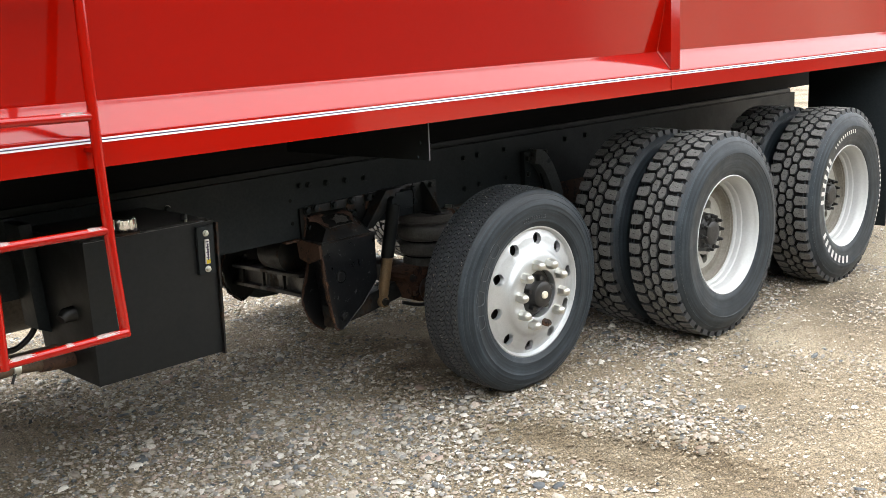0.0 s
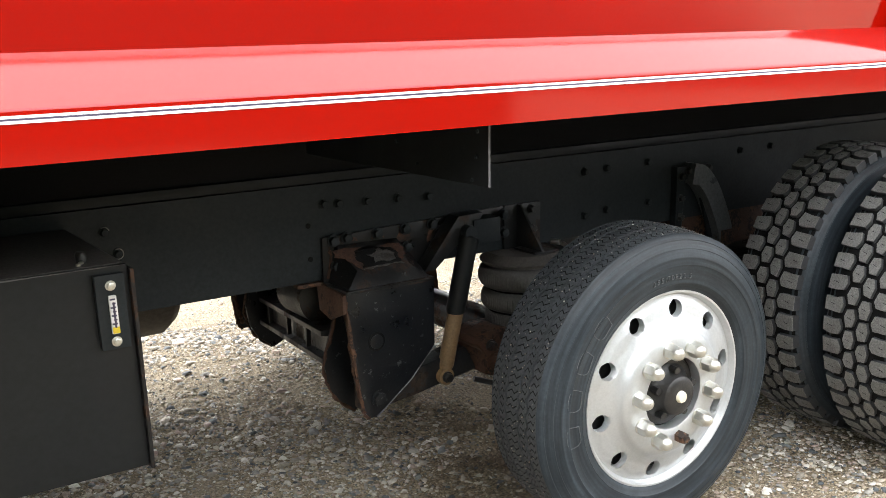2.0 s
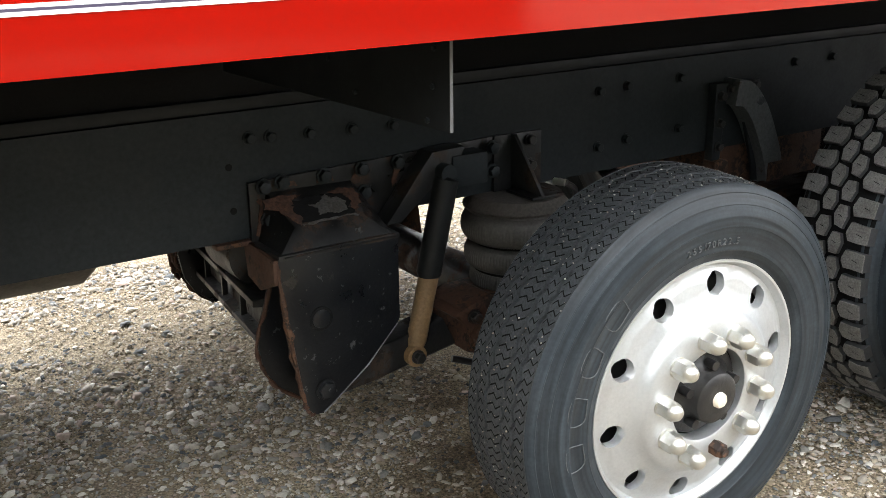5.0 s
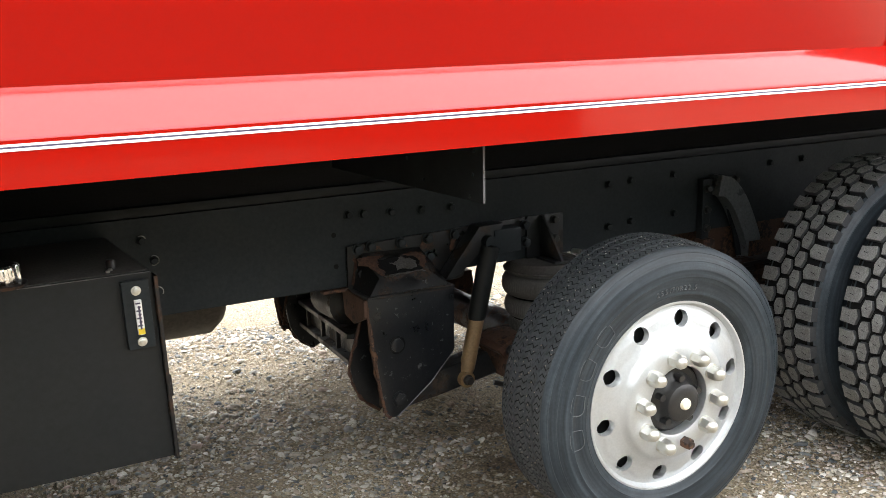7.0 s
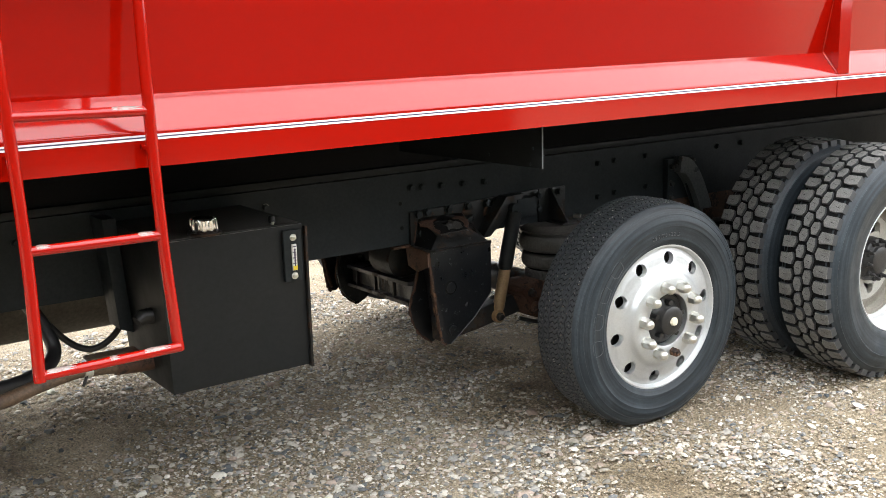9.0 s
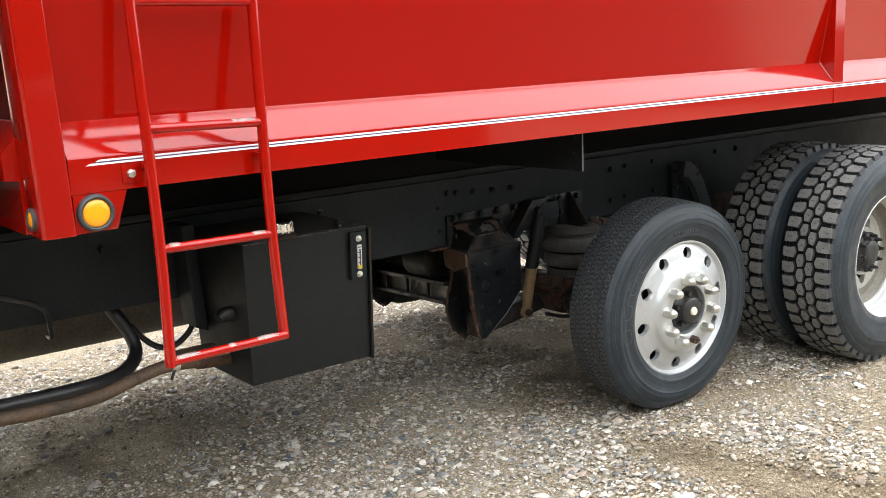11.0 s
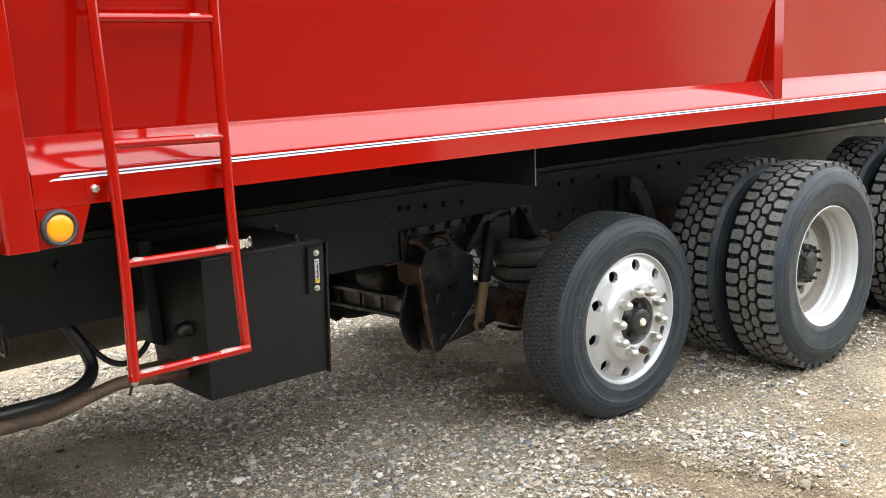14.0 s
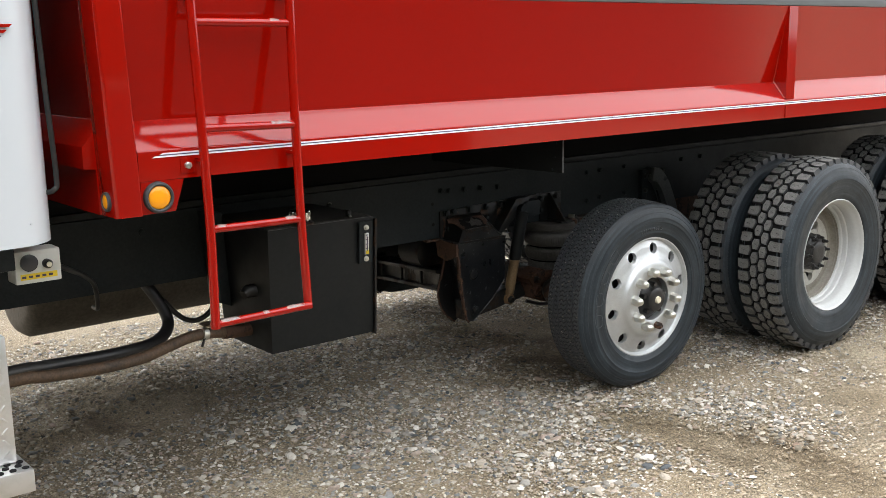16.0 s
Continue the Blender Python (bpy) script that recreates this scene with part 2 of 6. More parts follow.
M_SIDEWALL = sidewall_material()
# damp spots; those under the truck also paint in its shade: x, y, reach, depth
DAMP_SHADE = [(-1.95, 1.72, 0.6, 0.85), (-2.5, 1.45, 0.45, 0.85), (0.15, 1.4, 0.55, 0.85), (0.1, 0.85, 0.36, 0.85), (-0.32, 0.76, 0.36, 0.6),
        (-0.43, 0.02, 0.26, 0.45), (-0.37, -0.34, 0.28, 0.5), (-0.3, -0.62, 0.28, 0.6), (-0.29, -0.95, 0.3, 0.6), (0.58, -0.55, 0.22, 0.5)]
# where loose stone lies thick (+) or the dirt is packed bare (-): x, y, reach, weight
DRIFTS = [(-1.1, 0.85, 0.8, 0.7), (-0.8, 0.3, 0.55, 0.45), (-0.1, 0.4, 0.35, 0.3), (0.12, -0.1, 0.15, 0.5), (0.0, -0.38, 0.2, 0.5), (0.8, -0.35, 0.3, 0.4), (-0.82, -0.25, 0.28, 0.4), (-0.85, 1.9, 0.7, 0.3), (-0.45, 1.3, 0.3, 0.3),
          (-0.4, -0.12, 0.24, -0.6), (-0.35, -0.5, 0.24, -0.7), (-0.29, -0.95, 0.3, -0.7), (0.58, -0.57, 0.2, -0.5), (0.1, 1.0, 0.4, -0.35), (-1.75, 0.5, 0.4, -0.25)]


def damp_shade_spots(n, l, co, cur):
    """Dark spots of dripped oil and water, and painted truck shade, over dirt and stones."""
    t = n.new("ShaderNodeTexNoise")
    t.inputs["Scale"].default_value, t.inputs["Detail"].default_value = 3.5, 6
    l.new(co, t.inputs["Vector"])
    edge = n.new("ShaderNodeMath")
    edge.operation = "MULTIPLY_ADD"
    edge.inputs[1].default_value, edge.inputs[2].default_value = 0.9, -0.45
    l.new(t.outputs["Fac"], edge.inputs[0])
    for x, y, reach, depth in DAMP_SHADE:
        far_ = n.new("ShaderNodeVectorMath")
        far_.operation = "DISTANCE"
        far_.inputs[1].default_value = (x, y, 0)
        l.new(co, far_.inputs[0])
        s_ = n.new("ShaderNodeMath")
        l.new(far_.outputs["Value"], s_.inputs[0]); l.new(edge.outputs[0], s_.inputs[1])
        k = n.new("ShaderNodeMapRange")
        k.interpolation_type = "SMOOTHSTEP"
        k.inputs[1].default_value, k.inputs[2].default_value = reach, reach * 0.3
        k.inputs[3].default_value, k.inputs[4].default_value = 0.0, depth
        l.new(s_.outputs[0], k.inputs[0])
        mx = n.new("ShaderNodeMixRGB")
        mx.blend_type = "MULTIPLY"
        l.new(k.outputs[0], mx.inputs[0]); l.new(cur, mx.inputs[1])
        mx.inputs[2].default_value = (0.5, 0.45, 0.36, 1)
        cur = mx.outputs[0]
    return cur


def ground_material():
    m = bpy.data.materials.new("gravel_ground")
    m.use_nodes = True
    n, l = m.node_tree.nodes, m.node_tree.links
    b = n["Principled BSDF"]
    b.inputs["Roughness"].default_value = 0.9
    co = n.new("ShaderNodeTexCoord").outputs["Object"]

    def noise_(scale, detail=6.0):
        t = n.new("ShaderNodeTexNoise")
        t.inputs["Scale"].default_value, t.inputs["Detail"].default_value = scale, detail
        l.new(co, t.inputs["Vector"])
        return t.outputs["Fac"]

    def ramp(src, stops):
        r = n.new("ShaderNodeValToRGB")
        while len(r.color_ramp.elements) < len(stops):
            r.color_ramp.elements.new(0.5)
        for e, (p, c) in zip(r.color_ramp.elements, stops):
            e.position, e.color = p, (*c, 1)
        l.new(src, r.inputs[0])
        return r.outputs[0]

    def mix(f, a, c, kind="MIX"):
        x = n.new("ShaderNodeMixRGB")
        x.blend_type = kind
        if isinstance(f, float):
            x.inputs[0].default_value = f
        else:
            l.new(f, x.inputs[0])
        l.new(a, x.inputs[1]); l.new(c, x.inputs[2])
        return x.outputs[0]

    dirt = ramp(noise_(1.1), [(0.3, (0.168, 0.13, 0.082)), (0.5, (0.256, 0.206, 0.136)), (0.72, (0.34, 0.286, 0.2))])
    fine = ramp(noise_(160, 3), [(0.36, (0.1, 0.1, 0.1)), (0.64, (0.9, 0.9, 0.9))])
    col = mix(0.7, dirt, fine, "OVERLAY")
    heights = []
    for scale, keep in ((125.0, 0.5), (70.0, 0.22)):
        v = n.new("ShaderNodeTexVoronoi")
        v.inputs["Scale"].default_value = scale
        l.new(co, v.inputs["Vector"])
        sep = n.new("ShaderNodeSeparateColor")
        l.new(v.outputs["Color"], sep.inputs[0])
        stone = ramp(sep.outputs[0], [(0.0, (0.1, 0.085, 0.065)), (0.3, (0.22, 0.175, 0.12)), (0.75, (0.36, 0.3, 0.22)), (1.0, (0.6, 0.56, 0.48))])
        inside = n.new("ShaderNodeMapRange")
        inside.inputs[1].default_value, inside.inputs[2].default_value = 0.42, 0.3
        l.new(v.outputs["Distance"], inside.inputs[0])
        chosen = n.new("ShaderNodeMath")
        chosen.operation = "GREATER_THAN"
        chosen.inputs[1].default_value = 1 - keep
        l.new(sep.outputs[1], chosen.inputs[0])
        f = n.new("ShaderNodeMath")
        f.operation = "MULTIPLY"
        l.new(inside.outputs[0], f.inputs[0]); l.new(chosen.outputs[0], f.inputs[1])
        col = mix(f.outputs[0], col, stone)
        heights.append(f.outputs[0])
    damp = n.new("ShaderNodeMapRange")
    damp.inputs[1].default_value, damp.inputs[2].default_value = 0.5, 0.7
    damp.inputs[3].default_value, damp.inputs[4].default_value = 1.0, 0.6
    l.new(noise_(0.7, 4), damp.inputs[0])
    hs = n.new("ShaderNodeHueSaturation")
    l.new(damp.outputs[0], hs.inputs["Value"]); l.new(col, hs.inputs["Color"])
    cur = hs.outputs[0]
    cur = damp_shade_spots(n, l, co, cur)
    # a wide unseen dark band added across the yard, to deepen the paint's reflections
    flat = n.new("ShaderNodeVectorMath")
    flat.operation = "MULTIPLY"
    flat.inputs[1].default_value = (0.32, 1.0, 0.0)
    l.new(co, flat.inputs[0])
    away = n.new("ShaderNodeVectorMath")
    away.operation = "DISTANCE"
    away.inputs[1].default_value = (-0.55, -5.7, 0.0)
    l.new(flat.outputs[0], away.inputs[0])
    rim = n.new("ShaderNodeMath")
    rim.operation = "MULTIPLY_ADD"
    rim.inputs[1].default_value = 0.9
    l.new(noise_(1.3, 5), rim.inputs[0]); l.new(away.outputs["Value"], rim.inputs[2])
    dark_band = n.new("ShaderNodeMapRange")
    dark_band.inputs[1].default_value, dark_band.inputs[2].default_value = 4.1, 3.5
    l.new(rim.outputs[0], dark_band.inputs[0])
    band_tone = ramp(noise_(7.0, 6), [(0.35, (0.02, 0.018, 0.011)), (0.65, (0.048, 0.041, 0.023))])
    cur = mix(dark_band.outputs[0], cur, band_tone)
    l.new(cur, b.inputs["Base Color"])
    add = n.new("ShaderNodeMath")
    l.new(heights[0], add.inputs[0]); l.new(heights[1], add.inputs[1])
    add2 = n.new("ShaderNodeMath")
    l.new(add.outputs[0], add2.inputs[0]); l.new(noise_(120, 4), add2.inputs[1])
    bp = n.new("ShaderNodeBump")
    bp.inputs["Strength"].default_value, bp.inputs["Distance"].default_value = 1.0, 0.009
    l.new(add2.outputs[0], bp.inputs["Height"]); l.new(bp.outputs[0], b.inputs["Normal"])
    return m


def stone_material(name, stops):
    m = bpy.data.materials.new(name)
    m.use_nodes = True
    n, l = m.node_tree.nodes, m.node_tree.links
    b = n["Principled BSDF"]
    b.inputs["Roughness"].default_value = 0.85
    g = n.new("ShaderNodeNewGeometry")
    r = n.new("ShaderNodeValToRGB")
    while len(r.color_ramp.elements) < len(stops):
        r.color_ramp.elements.new(0.5)
    for e, (p, c) in zip(r.color_ramp.elements, stops):
        e.position, e.color = p, (*c, 1)
    l.new(g.outputs["Random Per Island"], r.inputs[0])
    t = n.new("ShaderNodeTexNoise")
    t.inputs["Scale"].default_value, t.inputs["Detail"].default_value = 130, 5
    l.new(n.new("ShaderNodeTexCoord").outputs["Object"], t.inputs["Vector"])
    mx = n.new("ShaderNodeMixRGB")
    mx.blend_type = "OVERLAY"
    mx.inputs[0].default_value = 0.5
    l.new(r.outputs[0], mx.inputs[1]); l.new(t.outputs["Fac"], mx.inputs[2])
    l.new(damp_shade_spots(n, l, n.new("ShaderNodeTexCoord").outputs["Object"], mx.outputs[0]), b.inputs["Base Color"])
    bp = n.new("ShaderNodeBump")
    bp.inputs["Strength"].default_value, bp.inputs["Distance"].default_value = 0.3, 0.004
    l.new(t.outputs["Fac"], bp.inputs["Height"]); l.new(bp.outputs[0], b.inputs["Normal"])
    return m


M_GROUND = ground_material()
# crushed rock: grey, blue-grey, cream, a little pink; and sandy grit in the dirt's own tones
M_STONES = stone_material("loose_stones", [(0.0, (0.07, 0.078, 0.084)), (0.14, (0.16, 0.165, 0.165)), (0.3, (0.28, 0.245, 0.19)), (0.42, (0.22, 0.222, 0.215)), (0.56, (0.4, 0.36, 0.295)),
                                           (0.68, (0.33, 0.25, 0.205)), (0.76, (0.43, 0.395, 0.335)), (0.9, (0.51, 0.48, 0.42)), (1.0, (0.64, 0.61, 0.55))])
M_GRIT = stone_material("sandy_grit", [(0.0, (0.115, 0.097, 0.073)), (0.3, (0.225, 0.178, 0.123)), (0.6, (0.33, 0.268, 0.193)), (0.85, (0.4, 0.34, 0.255)), (1.0, (0.58, 0.54, 0.46))])


# ---- mesh helpers ----
def link(name, bm, material, parent=None, label="", at=None, smooth=40, kind=""):
    me = bpy.data.meshes.new(name)
    bmesh.ops.recalc_face_normals(bm, faces=bm.faces)
    bm.to_mesh(me)
    bm.free()
    me.materials.append(material)
    if smooth:
        me.polygons.foreach_set("use_smooth", [True] * len(me.polygons))
        me.set_sharp_from_angle(angle=radians(smooth))
    ob = new(name, me)
    if at is not None:
        ob.matrix_basis = at
    if parent:
        ob.parent = parent
    if label:
        ob["label"] = label
    if kind:
        ob["kind"] = kind
    return ob


def part(name, bm, material, parent, label="", at=None, smooth=40):
    return link(name, bm, material, parent, label, at, smooth)


def again(ob, parent, at):
    """One more object on the mesh of ob."""
    o = new(ob.name.split(".")[0], ob.data)
    o.matrix_basis, o.parent = at, parent
    if "label" in ob:
        o["label"] = ob["label"]
    return o


def B():
    return bmesh.new()


def box(bm, x0, x1, y0, y1, z0, z1, bev=0.0):
    vs = [bm.verts.new((x, y, z)) for x in (x0, x1) for y in (y0, y1) for z in (z0, z1)]
    fs = [bm.faces.new([vs[i] for i in q]) for q in ((0, 1, 3, 2), (4, 6, 7, 5), (0, 4, 5, 1), (2, 3, 7, 6), (0, 2, 6, 4), (1, 5, 7, 3))]
    if bev:
        bmesh.ops.bevel(bm, geom=list({e for f in fs for e in f.edges}), offset=bev, segments=2, affect="EDGES", profile=0.6)
    return bm


def prism(bm, poly, axis, a, b, bev=0.0):
    """A plate: the outline poly, in the two other axes in their order, drawn out along axis from a to b."""
    def put(p, h):
        q = list(p)
        q.insert("xyz".index(axis), h)
        return bm.verts.new(q)
    va, vb = [put(p, a) for p in poly], [put(p, b) for p in poly]
    n = len(poly)
    fs = [bm.faces.new(va), bm.faces.new(vb[::-1])]
    fs += [bm.faces.new((va[i], vb[i], vb[(i + 1) % n], va[(i + 1) % n])) for i in range(n)]
    if bev:
        bmesh.ops.bevel(bm, geom=list({e for f in fs for e in f.edges}), offset=bev, segments=2, affect="EDGES", profile=0.6)
    return bm


def lathe(bm, profile, seg=96, wob=None, closed=False):
    """Turns (y, r) round the y axis. wob(i, angle) may shift a ring's point along y."""
    rings = []
    for i, (y, r) in enumerate(profile):
        ring = []
        for k in range(seg):
            a = 2 * math.pi * k / seg
            dy = wob(i, a) if wob else 0.0
            ring.append(bm.verts.new((r * math.cos(a), y + dy, r * math.sin(a))))
        rings.append(ring)
    pairs = list(zip(rings, rings[1:])) + ([(rings[-1], rings[0])] if closed else [])
    for p, q in pairs:
        for k in range(seg):
            bm.faces.new((p[k], p[(k + 1) % seg], q[(k + 1) % seg], q[k]))
    return rings


def disc(bm, ring):
    bm.faces.new(ring)


def tube(bm, pts, r, seg=14, caps=True):
    """A round bar along pts; r a number or one for each point."""
    pts = [Vector(p) for p in pts]
    rs = r if isinstance(r, (list, tuple)) else [r] * len(pts)
    rings, up = [], None
    for i, p in enumerate(pts):
        d = (pts[min(i + 1, len(pts) - 1)] - pts[max(i - 1, 0)]).normalized()
        if up is None:
            up = d.orthogonal().normalized()
        up = (up - d * up.dot(d)).normalized()
        side = d.cross(up)
        rings.append([bm.verts.new(p + rs[i] * (math.cos(2 * math.pi * k / seg) * up + math.sin(2 * math.pi * k / seg) * side)) for k in range(seg)])
    for p, q in zip(rings, rings[1:]):
        for k in range(seg):
            bm.faces.new((p[k], p[(k + 1) % seg], q[(k + 1) % seg], q[k]))
    if caps:
        bm.faces.new(rings[0][::-1]); bm.faces.new(rings[-1])
    return bm


def bend(pts, n=8):
    """A smooth line through pts."""
    P = [Vector(p) for p in pts]
    P = [2 * P[0] - P[1]] + P + [2 * P[-1] - P[-2]]
    out = []
    for a, b, c, d in zip(P, P[1:], P[2:], P[3:]):
        for k in range(n):
            t = k / n
            out.append(0.5 * ((2 * b) + (c - a) * t + (2 * a - 5 * b + 4 * c - d) * t * t + (3 * b - a - 3 * c + d) * t ** 3))
    return out + [P[-2]]


def bolt_mesh(r, h, washer=True):
    """A hexagon head on a washer, its axis along -y."""
    bm = B()
    if washer:
        tube(bm, [(0, 0, 0), (0, -0.2 * h, 0)], r * 1.28, 16)
    tube(bm, [(0, -0.2 * h, 0), (0, -0.9 * h, 0), (0, -h, 0)], [r, r, r * 0.82], 6)
    return bm

# ---- ground ----
def ground():
    bm = B()
    xs = [-400, -60, -12] + [-8 + 0.25 * i for i in range(65)] + [12, 60, 400]
    ys = [-400, -60, -10] + [-6 + 0.25 * i for i in range(53)] + [12, 60, 400]
    grid = []
    for x in xs:
        row = []
        for y in ys:
            near = max(0.0, 1 - max(abs(x) / 9, abs(y - 0.5) / 6.5))
            z = -0.006 + 0.016 * near * (noise.noise(Vector((x * 0.9, y * 0.9, 0.3))) + 0.5 * noise.noise(Vector((x * 2.7, y * 2.7, 5)))) - 0.004
            row.append(bm.verts.new((x, y, min(z, 0.004))))
        grid.append(row)
    for a, b in zip(grid, grid[1:]):
        for i in range(len(ys) - 1):
            bm.faces.new((a[i], b[i], b[i + 1], a[i + 1]))
    return tagged(link("ground", bm, M_GROUND, smooth=60), "wide yard of packed tan dirt and crushed gravel", "ground", kind="structure")


def stones(name, count, median, spread, most, ball, tri, squash, label, seed, clump, material, drift=1.0):
    rng = np.random.default_rng(seed)
    n = len(ball)
    pos = []
    while len(pos) < count:
        # most lie under and beside the truck
        x, y = (rng.uniform(-3.2, 3.0), rng.uniform(-1.7, 3.0)) if rng.uniform() < 0.88 else (rng.uniform(-4.2, 4.8), rng.uniform(-1.9, 4.6))
        patch = noise.noise(Vector((x * 1.1, y * 1.1, 2.0))) + 0.6 * noise.noise(Vector((x * 3.1, y * 3.1, 8.0)))
        for dx, dy, reach, weight in DRIFTS:
            patch += drift * weight * math.exp(-((x - dx) ** 2 + (y - dy) ** 2) / (reach * reach))
        for dx, dy, reach, depth in DAMP_SHADE:
            patch -= 0.3 * math.exp(-((x - dx) ** 2 + (y - dy) ** 2) / (0.5 * reach * reach))
        if y < 0.25:
            patch -= 0.22 * drift * min(1.0, (0.25 - y) / 0.4)
        if rng.uniform() < 0.5 + clump * patch:
            pos.append((x, y))
    pos = np.array(pos)
    size = np.clip(rng.lognormal(math.log(median), spread, count), 0.0025, most)
    shape = rng.uniform(0.6, 1.35, (count, 1, 3)) * np.array([1.15, 1.0, squash])
    v = ball[None] * shape * rng.uniform(0.66, 1.26, (count, n, 1)) * size[:, None, None]
    tilt = rng.uniform(-0.5, 0.5, count)[:, None]
    v = np.stack([v[..., 0], v[..., 1] * np.cos(tilt) - v[..., 2] * np.sin(tilt), v[..., 1] * np.sin(tilt) + v[..., 2] * np.cos(tilt)], -1)
    a = rng.uniform(0, 2 * math.pi, count)[:, None]
    v = np.stack([v[..., 0] * np.cos(a) - v[..., 1] * np.sin(a), v[..., 0] * np.sin(a) + v[..., 1] * np.cos(a), v[..., 2]], -1)
    v += np.stack([pos[:, 0], pos[:, 1], size * 0.05 - 0.005], -1)[:, None]
    f = (tri[None] + n * np.arange(count)[:, None, None]).reshape(-1, 3)
    me = bpy.data.meshes.new(name)
    me.vertices.add(count * n)
    me.vertices.foreach_set("co", v.astype(np.float32).ravel())
    me.loops.add(f.size)
    me.loops.foreach_set("vertex_index", f.astype(np.int32).ravel())
    me.polygons.add(len(f))
    me.polygons.foreach_set("loop_start", np.arange(0, f.size, 3, dtype=np.int32))
    me.polygons.foreach_set("loop_total", np.full(len(f), 3, np.int32))
    me.update(calc_edges=True)
    me.materials.append(material)
    return tagged(new(name, me), label, "gravel", kind="stuff")


def gravel():
    # flat broken stones: a ring of six, a flat crown of five
    base = [(math.cos(1.047 * i), math.sin(1.047 * i), 0.0) for i in range(6)]
    crown = [(0.74 * math.cos(1.257 * i + 0.3), 0.74 * math.sin(1.257 * i + 0.3), 0.9) for i in range(5)]
    ball = np.array(base + crown)
    tri = np.array([(0, 1, 6), (1, 7, 6), (1, 2, 7), (2, 8, 7), (2, 3, 8), (3, 4, 8), (4, 9, 8), (4, 5, 9), (5, 10, 9), (5, 0, 10), (0, 6, 10), (6, 7, 8), (6, 8, 9), (6, 9, 10)])
    stones("gravel", 19500, 0.0076, 0.42, 0.021, ball, tri, 0.5, "loose broken stones, grey, cream and blue-grey", 7, 0.95, M_STONES)
    chip = np.array([(-1, -0.7, 0), (0.1, -1, 0.1), (1, -0.4, 0), (0.8, 0.8, 0), (-0.6, 0.9, 0.1), (-0.5, -0.3, 1), (0.6, -0.3, 0.9), (0.2, 0.6, 1)])
    tri = np.array([(5, 6, 7), (0, 1, 5), (1, 6, 5), (1, 2, 6), (2, 3, 6), (3, 7, 6), (3, 4, 7), (4, 5, 7), (4, 0, 5)])
    stones("gravel_chips", 56000, 0.0044, 0.42, 0.010, chip, tri, 0.6, "small pale gravel chips between the stones", 23, 0.7, M_STONES)
    stones("grit", 125000, 0.0034, 0.42, 0.008, chip, tri, 0.55, "sandy grit over the packed dirt", 11, 0.35, M_GRIT, 0.3)


def backdrop(label, first, last, far_, height, material, seed):
    """Far uneven screen round the yard, added unseen behind the viewer for paint reflections."""
    bm = B()
    rng = random.Random(seed)
    low, high = [], []
    for k in range(121):
        a = radians(first + (last - first) * k / 120)
        h = height * (1 + 0.12 * noise.noise(Vector((k * 0.13, seed, 0))) + 0.12 * noise.noise(Vector((k * 0.6, 3, seed))) + rng.uniform(-0.06, 0.06))
        x, y = far_ * math.cos(a), far_ * math.sin(a) + 2
        low.append(bm.verts.new((x, y, -0.5)))
        high.append(bm.verts.new((x, y, h)))
    for k in range(120):
        bm.faces.new((low[k], low[k + 1], high[k + 1], high[k]))
    tagged(link("backdrop", bm, material, smooth=0), label, "backdrop", kind="structure")


ground()
gravel()
# two added screens out of view: a tall dark one and a low paler one
backdrop("unseen dark screen added round the yard for the paint to mirror", 176, 300, 12, 4.8, mat("far_trees", (0.035, 0.045, 0.025), 0.9, stain=0.6, sscale=0.6, stain_col=(0.06, 0.055, 0.035), grain=0.5, gscale=4), 5)
backdrop("unseen low paler screen added for the paint to mirror", 298, 364, 20, 1.7, mat("far_bank", (0.11, 0.095, 0.07), 0.9, stain=0.8, sscale=0.5, stain_col=(0.06, 0.055, 0.04), grain=0.5, gscale=3), 9)

# ---- the truck: x runs to its tail, y away from its near side ----
MID = 1.33
truck = tagged(new("dump_truck"), "red dump truck with black chassis and lift axle on gravel", "truck")


def mirror(y):
    return 2 * MID - y


